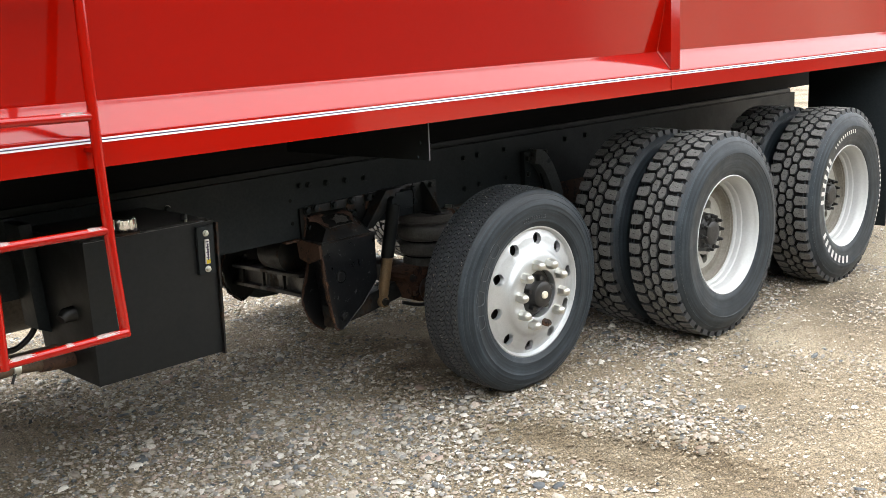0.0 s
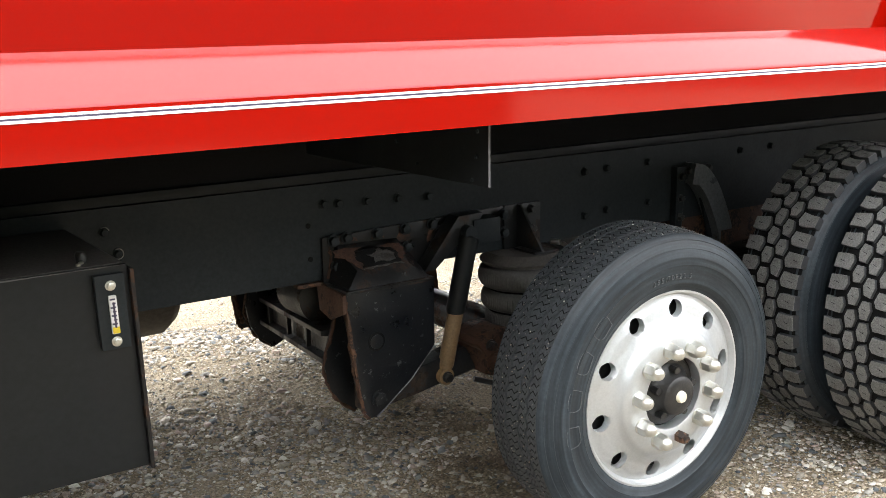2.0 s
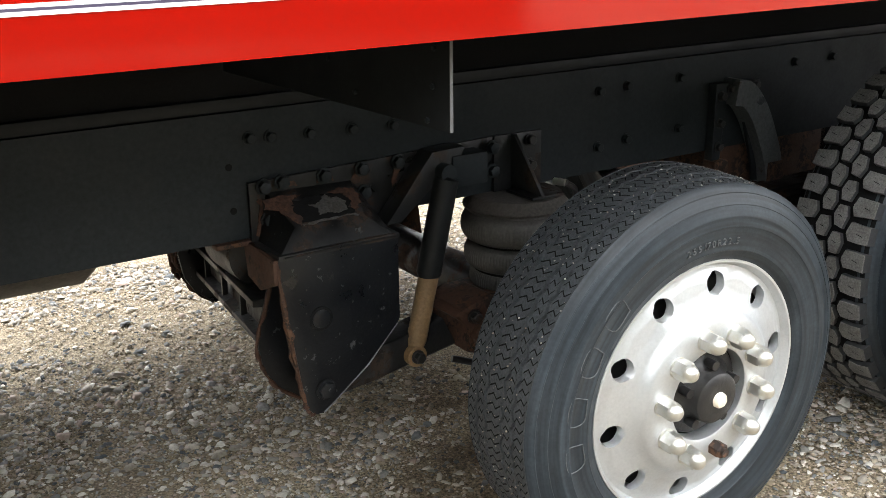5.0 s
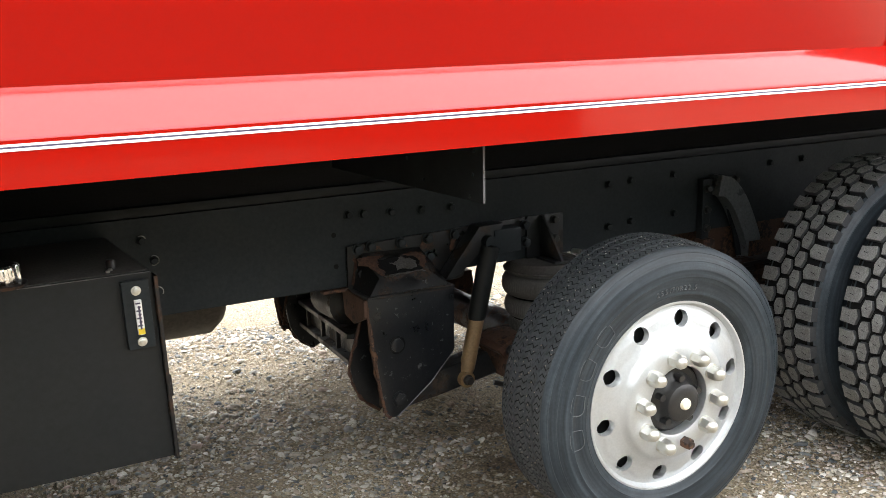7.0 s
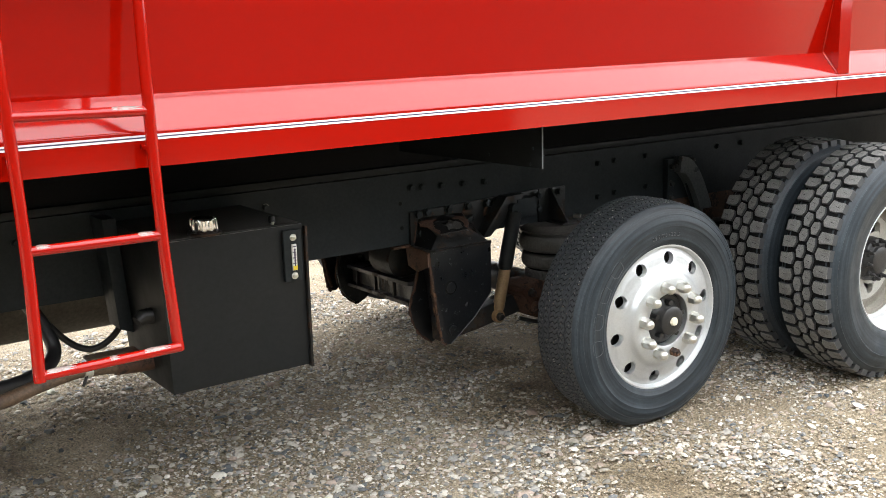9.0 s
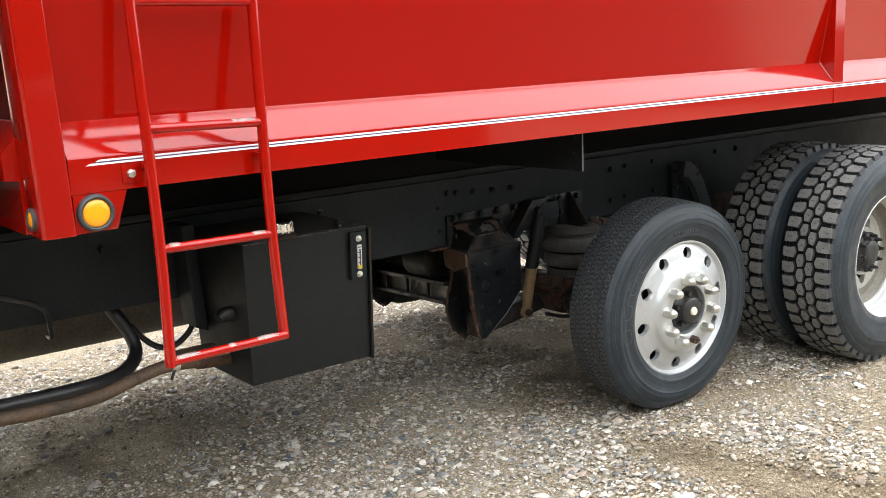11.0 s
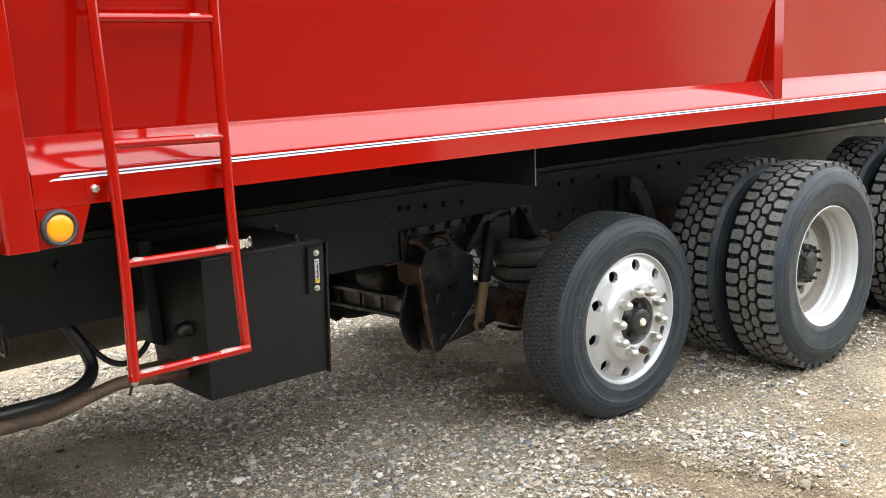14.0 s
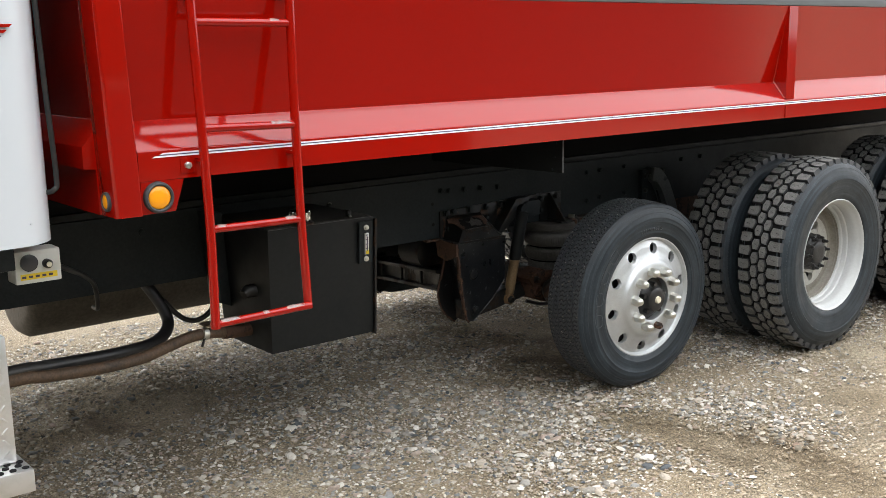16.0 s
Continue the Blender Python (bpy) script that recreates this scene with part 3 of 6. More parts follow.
# dump body
def dump_body():
    bm = B()
    x0, x1, top = -2.64, 4.3, 1.782
    # the side walls lean out towards the top
    lean = [(0.072, 1.36), (0.072, 1.42), (0.004, top), (0.018, top), (0.087, 1.42), (0.087, 1.36)]
    prism(bm, lean, "x", x0, x1)
    prism(bm, [(mirror(y), z) for y, z in lean], "x", x0, x1)
    box(bm, x0, x0 + 0.015, 0.1, mirror(0.1), 1.25, 2.75)
    box(bm, x1 - 0.015, x1, 0.1, mirror(0.1), 1.25, top)
    body = part("dump_body", bm, M_RED, truck, "glossy red steel dump body")
    box(bm := B(), x0 + 0.02, x1 - 0.02, 0.03, mirror(0.03), 1.252, 1.262)
    part("floor_plate", bm, M_BLACK, body, "black underside of the body floor")
    for side in (0, 1):
        sec = [(0, 1.248), (0, 1.252), (0, 1.329), (0, 1.3325), (0.0008, 1.3355), (0.003, 1.3385), (0.0063, 1.3425), (0.0685, 1.4165), (0.072, 1.42), (0.0719, 1.40), (0.02, 1.335), (0.012, 1.325), (0.012, 1.26), (0.03, 1.256), (0.03, 1.248)]
        if side:
            sec = [(mirror(y), z) for y, z in sec]
        part("rub_rail", prism(B(), sec, "x", -2.592, x1), M_RED, body, "red sloped rub rail with a vertical face")
    for z0, z1, xs, m in ((1.3226, 1.3272, -2.525, M_WHITE_STRIPE), (1.3192, 1.3226, -2.53, M_DARK_STRIPE), (1.3142, 1.3192, -2.55, M_WHITE_STRIPE)):
        part("pinstripe", prism(B(), [(xs, z0), (xs + 0.012, z1), (x1, z1), (x1, z0)], "y", -0.0012, 0.0005), m, body, "thin pinstripe tape along the rail", smooth=0)
    # upright ribs between the rail's edge and the wall
    for x in (0.712, 4.02):
        bm = B()
        w = 0.072
        # upright in front, it dies out where the leaning wall comes forward
        out = [(0.0, 1.338), (0.0, 1.78), (0.0045, 1.78), (0.0715, 1.423)]
        prism(bm, out, "x", x, x + 0.006)
        prism(bm, out, "x", x + w - 0.006, x + w)
        prism(bm, [(0.0, 1.338), (0.0, 1.78), (0.006, 1.78), (0.006, 1.338)], "x", x + 0.006, x + w - 0.006)
        tube(bm, [(x - 0.001, 0.004, 1.343), (x - 0.001, 0.07, 1.421)], 0.004, 8)
        tube(bm, [(x - 0.001, 0.0715, 1.421), (x - 0.001, 0.005, 1.775)], 0.0028, 8)
        part("side_rib", bm, M_RED, body, "tapered red upright rib")
    for x in (0.70,):
        part("weld_seam", tube(B(), [(x + 0.012, -0.0012, 1.25), (x + 0.012, -0.0012, 1.312)], 0.0022, 8), M_RED, body, "welded joint in the rail")
    # front corner post, closed by a bottom cap
    bm = B()
    prism(bm, [(-2.664, -0.012), (-2.594, -0.012), (-2.590, -0.006), (-2.590, 0.1), (-2.672, 0.1), (-2.672, -0.004)], "z", 1.149, 2.75, 0.003)
    for v in bm.verts:
        v.co.x -= 0.036 * (v.co.z - 1.149)
    part("corner_post", bm, M_RED, body, "red front corner post")
    part("corner_post", prism(B(), [(-2.684, mirror(-0.012)), (-2.590, mirror(-0.012)), (-2.590, mirror(0.1)), (-2.684, mirror(0.1))], "z", 1.149, 2.75, 0.003), M_RED, body)
    part("lamp_bracket", prism(B(), [(-2.589, 1.150), (-2.484, 1.152), (-2.452, 1.247), (-2.589, 1.247)], "y", 0.001, 0.011, 0.001), M_RED, body, "red lamp plate below the rail")
    # sloped apron across the front wall
    part("front_apron", prism(B(), [(-2.678, 1.15), (-2.678, 1.285), (-2.715, 1.287), (-2.715, 1.352), (-2.65, 1.425), (-2.64, 1.425), (-2.64, 1.15)], "y", 0.101, mirror(0.101), 0.001), M_RED, body, "red sloped front apron")
    part("cab_guard", box(B(), -3.6, x0 + 0.015, 0.02, mirror(0.02), 2.78, 2.8, 0.004), M_RED, body, "red cab guard above the cab")
    part("top_rail", box(B(), x0, x1, 0.001, 0.07, 1.7835, 1.862, 0.004), M_GREY, body, "grey top rail")
    part("top_rail", box(B(), x0, x1, mirror(0.07), mirror(0.001), 1.7835, 1.862, 0.004), M_GREY, body, "grey top rail")
    # amber lamps in rubber rings
    for cx, cy, cz, turn in ((-2.538, -0.001, 1.199, 0), (-2.674, 0.045, 1.195, -90)):
        place = pose(cx, cy, cz, 0, 0, turn) @ Matrix.Scale(0.62 if turn else 1.0, 4)
        bm = B()
        lathe(bm, [(0.004, 0.036), (-0.006, 0.034), (-0.014, 0.036), (-0.016, 0.040), (-0.012, 0.045), (0.001, 0.047)], 40)
        ring = part("marker_light", bm, M_RUBBER, body, "amber marker lamp in a black rubber ring", place)
        bm = B()
        r = lathe(bm, [(0.0, 0.0355), (-0.009, 0.0345), (-0.013, 0.028), (-0.0145, 0.014), (-0.015, 0.002)], 40)
        disc(bm, r[-1])
        part("lens", bm, M_AMBER, ring, "amber lens")
    bm = bolt_mesh(0.011, 0.014)
    part("rail_bolt", bm, M_CHROME, body, "bright bolt on the rail", pose(-2.440, -0.001, 1.286))
    part("bolt_plate", box(B(), -2.462, -2.418, -0.004, 0.0005, 1.262, 1.308, 0.001), M_RED, body, "small red plate")
    # cross members under the floor
    bm = B()
    box(bm, -2.4, -2.34, 0.956, mirror(0.956), 1.16, 1.2515)
    first = part("cross_member", bm, M_BLACK, body, "black floor cross member")
    for k in range(1, 16):
        again(first, body, Matrix.Translation((0.42 * k, 0, 0)))
    # sill and thin sheet in near-black: underfloor shade is put into their colour
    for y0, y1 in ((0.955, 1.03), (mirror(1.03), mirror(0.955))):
        part("long_sill", box(B(), -2.6, 4.28, y0, y1, 1.03, 1.159, 0.004), M_BLACK_SHADE, body, "lengthwise body sill, near-black with the shade under the floor")
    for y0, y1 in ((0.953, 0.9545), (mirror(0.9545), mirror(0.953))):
        part("sill_web", box(B(), -2.6, 4.28, y0, y1, 1.03, 1.2515), M_BLACK_SHADE, body, "thin near-black sheet holding the shade under the floor")
    # transverse guard plate in front of the lift wheel
    bm = B()
    prism(bm, [(0.085, 1.102), (0.085, 1.240), (0.93, 1.240), (0.93, 1.09)], "x", -0.748, -0.742)
    plate = part("guard_plate", bm, M_TANK, body, "black guard plate hanging under the floor")
    part("edge_flange", box(B(), -0.748, -0.7425, 0.0835, 0.0848, 1.102, 1.238), M_EDGE, plate, "bare plate edge")
    rivet = part("rivet", bolt_mesh(0.005, 0.005, False), M_BLACK, plate, "", pose(-0.7485, 0.12, 1.222, 0, 0, -90))
    for y, z in ((0.125, 1.165), (0.14, 1.112), (0.36, 1.125), (0.45, 1.17)):
        again(rivet, plate, pose(-0.7485, y, z, 0, 0, -90))
    return body


def ladder(body):
    y = -0.045
    bm = tube(B(), bend([(-2.434, y + 0.05, 2.05), (-2.43, y, 1.95), (-2.412, y, 1.5), (-2.399, y, 1.1), (-2.4, y, 0.782)], 6), 0.0145, 16)
    lad = part("ladder", bm, M_RED, truck, "red tubular ladder with worn rungs")
    part("side_rail", tube(B(), bend([(-2.094, y + 0.05, 2.05), (-2.092, y, 1.95), (-2.088, y, 1.5), (-2.080, y, 1.1), (-2.056, y + 0.015, 0.785)], 6), 0.0145, 16), M_RED, lad)
    scuffs = {8: ((0.08, 0.27), (0.5, 0.56), (0.74, 0.93)), 11: ((0.06, 0.16), (0.82, 0.95)), 14: ((0.72, 0.95),), 17: ((0.78, 0.88),), 20: ()}
    for z0, z1, a, b in ((0.794, 0.797, -2.412, -2.058), (1.090, 1.086, -2.396, -2.084), (1.394, 1.388, -2.408, -2.087), (1.702, 1.699, -2.42, -2.092), (2.0, 2.0, -2.43, -2.094)):
        rung = part("rung", tube(B(), [(a, y, z0), (b, y, z1)], 0.0125, 16), M_RED, lad, "red rung, worn bare near its ends")
        for u, v in scuffs[round(z0 * 10)]:
            p, q = Vector((a, y, z0)).lerp(Vector((b, y, z1)), u), Vector((a, y, z0)).lerp(Vector((b, y, z1)), v)
            tube(bm := B(), [p + Vector((0, -0.001, 0.0016)), p.lerp(q, 0.3) + Vector((0, -0.001, 0.003)), q + Vector((0, -0.001, 0.0016))], [0.0108, 0.0112, 0.0106], 10)
            part("worn_patch", bm, M_WORN, lad, "bare scuffed metal")
    for z in (1.30, 1.78):
        for x in (-2.40, -2.088):
            part("bracket", box(B(), x - 0.012, x + 0.012, y, 0.0 if z < 1.4 else 0.085, z - 0.006, z + 0.006, 0.001), M_RED, lad, "welded red bracket")


# chassis
def chassis():
    bm = B()
    x0, x1 = -4.6, 3.8
    prism(bm, [(0.93, 0.715), (0.93, 1.0), (1.02, 1.0), (1.02, 0.991), (0.939, 0.991), (0.939, 0.724), (1.02, 0.724), (1.02, 0.715)], "x", x0, x1)
    frame_ = part("frame_rail", bm, M_BLACK, truck, "black steel channel frame rail")
    bm = B()
    prism(bm, [(mirror(y), z) for y, z in ((0.93, 0.715), (0.93, 1.0), (1.02, 1.0), (1.02, 0.991), (0.939, 0.991), (0.939, 0.724), (1.02, 0.724), (1.02, 0.715))], "x", x0, x1)
    part("frame_rail", bm, M_BLACK, truck, "black steel channel frame rail")
    for y0, y1 in ((0.938, 1.02), (mirror(1.02), mirror(0.938))):
        part("packing_strip", box(B(), -2.6, 3.75, y0, y1, 1.001, 1.029, 0.003), M_TANK, truck, "worn packing strip between frame and body")
    for x in (-3.2, -2.2, -1.1, 0.35, 1.9, 3.3):
        part("crossmember", box(B(), x, x + 0.09, 0.94, mirror(0.94), 0.76, 0.95, 0.006), M_BLACK, truck, "black frame crossmember")
    # three bolts beside the tank, their washers rubbed bare on one side
    for x, z, sweep in ((-1.335, 0.938, 0.35), (-1.303, 0.878, 0.75), (-1.297, 0.787, 0.5)):
        big = part("bolt", bolt_mesh(0.0105, 0.014), M_BLACK, frame_, "black bolt with a bare washer edge", pose(x, 0.93, z))
        arc = [(0.0137 * math.cos(2.1 - k * 0.3), -0.003, 0.0137 * math.sin(2.1 - k * 0.3)) for k in range(int(20 * sweep))]
        part("washer", tube(B(), arc, 0.0016, 6), M_WASHER, big, "bare metal washer edge")
    b = part("bolt", bolt_mesh(0.012, 0.016), M_BLACK, frame_, "", pose(0.314, 0.93, 0.937))
    for x, z in ((0.416, 0.941), (0.618, 0.944), (0.315, 0.784), (0.419, 0.793), (0.624, 0.798), (-0.701, 0.94), (-0.652, 0.937), (-0.555, 0.933), (-0.447, 0.929),
                 (-0.336, 0.925), (1.12, 0.945), (1.3, 0.947), (-2.75, 0.93), (-2.62, 0.93), (-2.2, 0.93)):
        again(b, frame_, pose(x, 0.93, z))
    for x, z in ((-0.753, 0.882), (-0.749, 0.783)):
        part("drilled_hole", tube(B(), [(x, 0.9285, z), (x, 0.9302, z)], 0.008, 14), M_BLACK_SHADE, frame_, "open drilled hole")


# lift axle and its suspension
def lift_suspension(side=0):
    far = side == 1
    Y = (lambda y: mirror(y)) if far else (lambda y: y)
    s = -1 if far else 1
    plate = part("suspension_hanger", prism(B(), [(-0.715, 0.842), (-0.05, 0.862), (-0.05, 0.80), (-0.27, 0.75), (-0.38, 0.70), (-0.715, 0.70)], "y", Y(0.918), Y(0.9295), 0.002), M_SCALED, truck, "black suspension hanger streaked with rust")
    out = [(-0.714, 0.70), (-0.704, 0.605), (-0.674, 0.40), (-0.66, 0.33), (-0.645, 0.314), (-0.622, 0.312), (-0.592, 0.333), (-0.50, 0.402), (-0.42, 0.486), (-0.413, 0.50), (-0.413, 0.70)]
    part("outer_cheek", prism(B(), out, "y", Y(0.79), Y(0.802), 0.002), M_CHEEK, plate, "scuffed black hanger cheek plate")
    inner = [(-0.68, 0.70), (-0.655, 0.60), (-0.704, 0.45), (-0.69, 0.372), (-0.66, 0.322), (-0.60, 0.275), (-0.55, 0.30), (-0.43, 0.43), (-0.41, 0.70)]
    part("inner_cheek", prism(B(), inner, "y", Y(0.958), Y(0.972), 0.002), M_CHEEK, plate)
    # torn rusty weld beads along the open edges
    rng = random.Random(12)
    def bead(name, line_, y, r, label):
        pts = bend([(x, Y(y), z) for x, z in line_], 7)
        tube(bm := B(), [p + Vector((rng.uniform(-0.002, 0.002), rng.uniform(-0.002, 0.002), 0)) for p in pts], [r * rng.uniform(0.6, 1.35) for _ in pts], 7)
        part(name, bm, M_RUST, plate, label, smooth=0)
    bead("edge_strip", [(x - 0.001, z) for x, z in inner[:6]], 0.957, 0.005, "rusty weld along the inner cheek")
    bead("edge_strip", out[:5], 0.797, 0.0075, "torn rusty weld along the cheek edge")
    bead("edge_strip", [(-0.70, 0.64), (-0.688, 0.50), (-0.662, 0.38), (-0.65, 0.335)], 0.812, 0.008, "torn rusty weld along the cheek edge")
    part("web_plate", prism(B(), [(-0.655, 0.695), (-0.62, 0.52), (-0.60, 0.34), (-0.585, 0.34), (-0.60, 0.52), (-0.63, 0.695)], "y", Y(0.803), Y(0.957), 0.002), M_CHEEK, plate, "black web between the cheeks")
    part("cap_plate", prism(B(), [(-0.712, Y(0.788)), (-0.410, Y(0.788)), (-0.410, Y(0.975)), (-0.73, Y(0.975))], "z", 0.696, 0.708, 0.002), M_CAST, plate)
    # sloping pedestal with a sunk pocket
    bm = B()
    lo = [(-0.70, Y(0.80), 0.708), (-0.424, Y(0.80), 0.708), (-0.415, Y(0.918), 0.708), (-0.70, Y(0.918), 0.708)]
    hi = [(-0.652, Y(0.83), 0.752), (-0.476, Y(0.83), 0.752), (-0.462, Y(0.918), 0.812), (-0.675, Y(0.918), 0.816)]
    va, vb = [bm.verts.new(p) for p in lo], [bm.verts.new(p) for p in hi]
    bm.faces.new(va)
    bm.faces.new(vb[::-1])
    for i in range(4):
        bm.faces.new((va[i], vb[i], vb[(i + 1) % 4], va[(i + 1) % 4]))
    part("pedestal", bm, M_SCALED, plate, "sloping rust-scaled pedestal")
    q = [Vector((-0.632, Y(0.836), 0.7575)), Vector((-0.498, Y(0.836), 0.7575)), Vector((-0.494, Y(0.893), 0.795)), Vector((-0.642, Y(0.893), 0.797))]
    out_ = Vector((0, -s * 0.55, 0.83))
    def ragged(outline, rough_, seed_):
        """The outline with each side broken into short uneven steps."""
        r_ = random.Random(seed_)
        done = []
        for (u0, v0), (u1, v1) in zip(outline, outline[1:] + outline[:1]):
            for k in range(6):
                w = k / 6
                j = 0.0 if k == 0 else rough_ * math.hypot(u1 - u0, v1 - v0)
                done.append((u0 + (u1 - u0) * w + r_.uniform(-j, j), v0 + (v1 - v0) * w + r_.uniform(-j, j)))
        return done
    def patch(name, uv, material, thick, label, lift=0.0):
        """A ragged flake on the pedestal's slope."""
        uv = ragged(uv, 0.1, len(uv))
        bm = B()
        va, vb = [], []
        for u, v in uv:
            p = q[0].lerp(q[1], u).lerp(q[3].lerp(q[2], u), v) + out_ * lift
            va.append(bm.verts.new(p)); vb.append(bm.verts.new(p + out_ * thick))
        bm.faces.new(va[::-1]); bm.faces.new(vb)
        for i in range(len(va)):
            j = (i + 1) % len(va)
            bm.faces.new((va[i], va[j], vb[j], vb[i]))
        part(name, bm, material, plate, label, smooth=0)
    patch("pocket", [(0, 0.02), (0.3, -0.06), (1, 0.04), (1.0, 0.95), (0.6, 1.02), (0.0, 0.9)], M_BLACK_SHADE, 0.0012, "bare black pocket", 0.001)
    patch("scale_flake", [(0.3, 0.66), (0.42, 0.6), (0.52, 0.74), (0.66, 1.0), (0.72, 0.78), (0.83, 0.8), (0.95, 0.55), (0.9, 0.2), (0.7, 0.12), (0.55, 0.22), (0.38, 0.16), (0.42, 0.4)], M_FLAKE, 0.0016, "flaking grey scale", 0.0022)
    patch("rust_scab", [(-0.42, 0.75), (-0.3, 1.15), (0.02, 1.22), (0.3, 1.12), (0.1, 0.98), (0.02, 0.62), (0.06, 0.1), (-0.04, -0.12), (-0.14, 0.3), (-0.2, 0.62)], M_ORANGE, 0.0016, "flaking orange rust", 0.0012)
    patch("rust_scab", [(0.72, 1.05), (0.95, 1.2), (1.18, 1.05), (1.22, 0.6), (1.12, 0.2), (1.04, 0.12), (1.02, 0.6), (0.96, 0.9)], M_ORANGE, 0.0016, "flaking orange rust", 0.0012)
    patch("bright_weld", [(0.0, -0.08), (0.5, -0.03), (0.98, 0.0), (1.02, -0.05), (0.5, -0.09), (0.0, -0.14)], M_FLAKE, 0.0018, "bare weld bead", 0.0012)
    # rust runs below the plate's bolts
    for run in ([(-0.332, 0.848), (-0.318, 0.846), (-0.322, 0.825), (-0.334, 0.8), (-0.348, 0.778), (-0.352, 0.79), (-0.345, 0.82)],
                [(-0.446, 0.846), (-0.43, 0.85), (-0.424, 0.82), (-0.436, 0.806), (-0.456, 0.8), (-0.462, 0.812), (-0.45, 0.83)],
                [(-0.548, 0.832), (-0.53, 0.846), (-0.512, 0.832), (-0.505, 0.818), (-0.52, 0.824), (-0.55, 0.818)],
                [(-0.70, 0.80), (-0.688, 0.806), (-0.684, 0.74), (-0.692, 0.715), (-0.705, 0.722)],
                [(-0.628, 0.84), (-0.605, 0.832), (-0.598, 0.82), (-0.63, 0.816)],
                [(-0.455, 0.775), (-0.436, 0.765), (-0.405, 0.722), (-0.418, 0.712), (-0.444, 0.735)]):
        part("rust_run", prism(B(), ragged(run, 0.16, 3), "y", Y(0.9165), Y(0.9185)), M_ORANGE, plate, "orange rust run below a bolt", smooth=0)
    # brown side bracket towards the cab
    bm = B()
    prism(bm, [(Y(0.79), 0.70), (Y(0.79), 0.644), (Y(0.865), 0.612), (Y(0.93), 0.628), (Y(0.945), 0.712)], "x", -0.726, -0.716, 0.002)
    prism(bm, [(-0.80, Y(0.915)), (-0.717, Y(0.915)), (-0.717, Y(0.946)), (-0.80, Y(0.946))], "z", 0.703, 0.7135, 0.002)
    part("side_bracket", bm, M_RUST, plate, "brown rusty bracket plate")
    for x, z, y in ((-0.682, 0.831, 0.917), (-0.637, 0.835, 0.917), (-0.532, 0.834, 0.917), (-0.433, 0.836, 0.917), (-0.335, 0.838, 0.917), (-0.429, 0.779, 0.917), (-0.675, 0.755, 0.917),
                    (-0.165, 0.80, 0.905), (-0.062, 0.779, 0.905), (-0.064, 0.839, 0.905)):
        part("bolt", bolt_mesh(0.0145, 0.018), M_BLACK, plate, "black bolt head", pose(x, Y(y - 0.0015), z, 0, 0, 180 if far else 0))
    part("pivot_boss", tube(B(), [(-0.619, Y(0.792), 0.545), (-0.619, Y(0.7875), 0.545), (-0.619, Y(0.787), 0.545)], [0.0285, 0.0285, 0.027], 28), M_BLACK_SHADE, plate, "round pivot boss")
    part("pivot_bolt", tube(B(), [(0, 0, 0), (0, -0.002, 0), (0, -0.003, 0)], [0.0215, 0.0215, 0.019], 24), M_CHEEK, plate, "", pose(-0.619, Y(0.7873), 0.545, 0, 0, 180 if far else 0))
    part("pivot_bolt", bolt_mesh(0.02, 0.012), M_CHEEK, plate, "big worn pivot bolt", pose(-0.615, Y(0.789), 0.37, 0, 0, 180 if far else 0))
    # chipped paint on the cheek
    rng = random.Random(31)
    bm = B()
    for k in range(11):
        x, z = rng.uniform(-0.69, -0.43), rng.uniform(0.42, 0.69)
        if z < 0.42 + 0.9 * max(0, x + 0.5) + 0.9 * max(0, -0.66 - x) * 4:
            continue
        r0 = rng.uniform(0.0012, 0.0042)
        tube(bm, [(x, Y(0.7895), z), (x + 0.001, Y(0.7885), z)], [r0, r0 * 0.7], 5)
    tagged(part("paint_chip", bm, M_DUSTY, plate, "small chips in the paint", smooth=0), kind="stuff")
    part("edge_scratch", tube(B(), [(-0.622, Y(0.7895), 0.314), (-0.592, Y(0.7895), 0.335), (-0.5, Y(0.7895), 0.404), (-0.45, Y(0.7895), 0.457), (-0.42, Y(0.7895), 0.488)], [0.0024, 0.0012, 0.002, 0.0009, 0.0015], 6), M_EDGE, plate, "bare scratched lower edge")
    part("edge_scratch", tube(B(), [(-0.70, Y(0.789), 0.702), (-0.56, Y(0.789), 0.704), (-0.42, Y(0.789), 0.702)], 0.003, 6), M_SCALED, plate, "worn upper edge")
    # diagonal strap and gusset behind the damper
    part("strap", prism(B(), [(-0.40, 0.705), (-0.36, 0.705), (-0.185, 0.845), (-0.175, 0.865), (-0.27, 0.862)], "y", Y(0.86), Y(0.917), 0.003), M_CAST, plate, "black diagonal strap")
    part("damper_bracket", box(B(), -0.215, -0.11, min(Y(0.855), Y(0.917)), max(Y(0.855), Y(0.917)), 0.765, 0.845, 0.006), M_BLACK, plate)
    # damper
    dy = Y(0.85)
    bm = tube(B(), [(-0.236, dy, 0.80), (-0.238, dy, 0.795), (-0.292, dy, 0.568), (-0.2925, dy, 0.56)], [0.024, 0.0305, 0.0305, 0.027], 24)
    damper = part("shock_absorber", bm, M_TANK, truck, "shock absorber, black above and tan below")
    part("lower_tube", tube(B(), [(-0.292, dy, 0.562), (-0.331, dy, 0.40), (-0.335, dy, 0.385)], [0.0252, 0.0252, 0.021], 24), M_TAN, damper, "tan dusty lower tube")
    part("eye", tube(B(), [(-0.342, dy - s * 0.022, 0.366), (-0.342, dy + s * 0.022, 0.366)], 0.027, 20), M_TAN, damper)
    part("eye_bolt", bolt_mesh(0.014, 0.02), M_HUB, damper, "dark bolt", pose(-0.342, dy - s * 0.022, 0.366, 0, 0, 180 if far else 0))
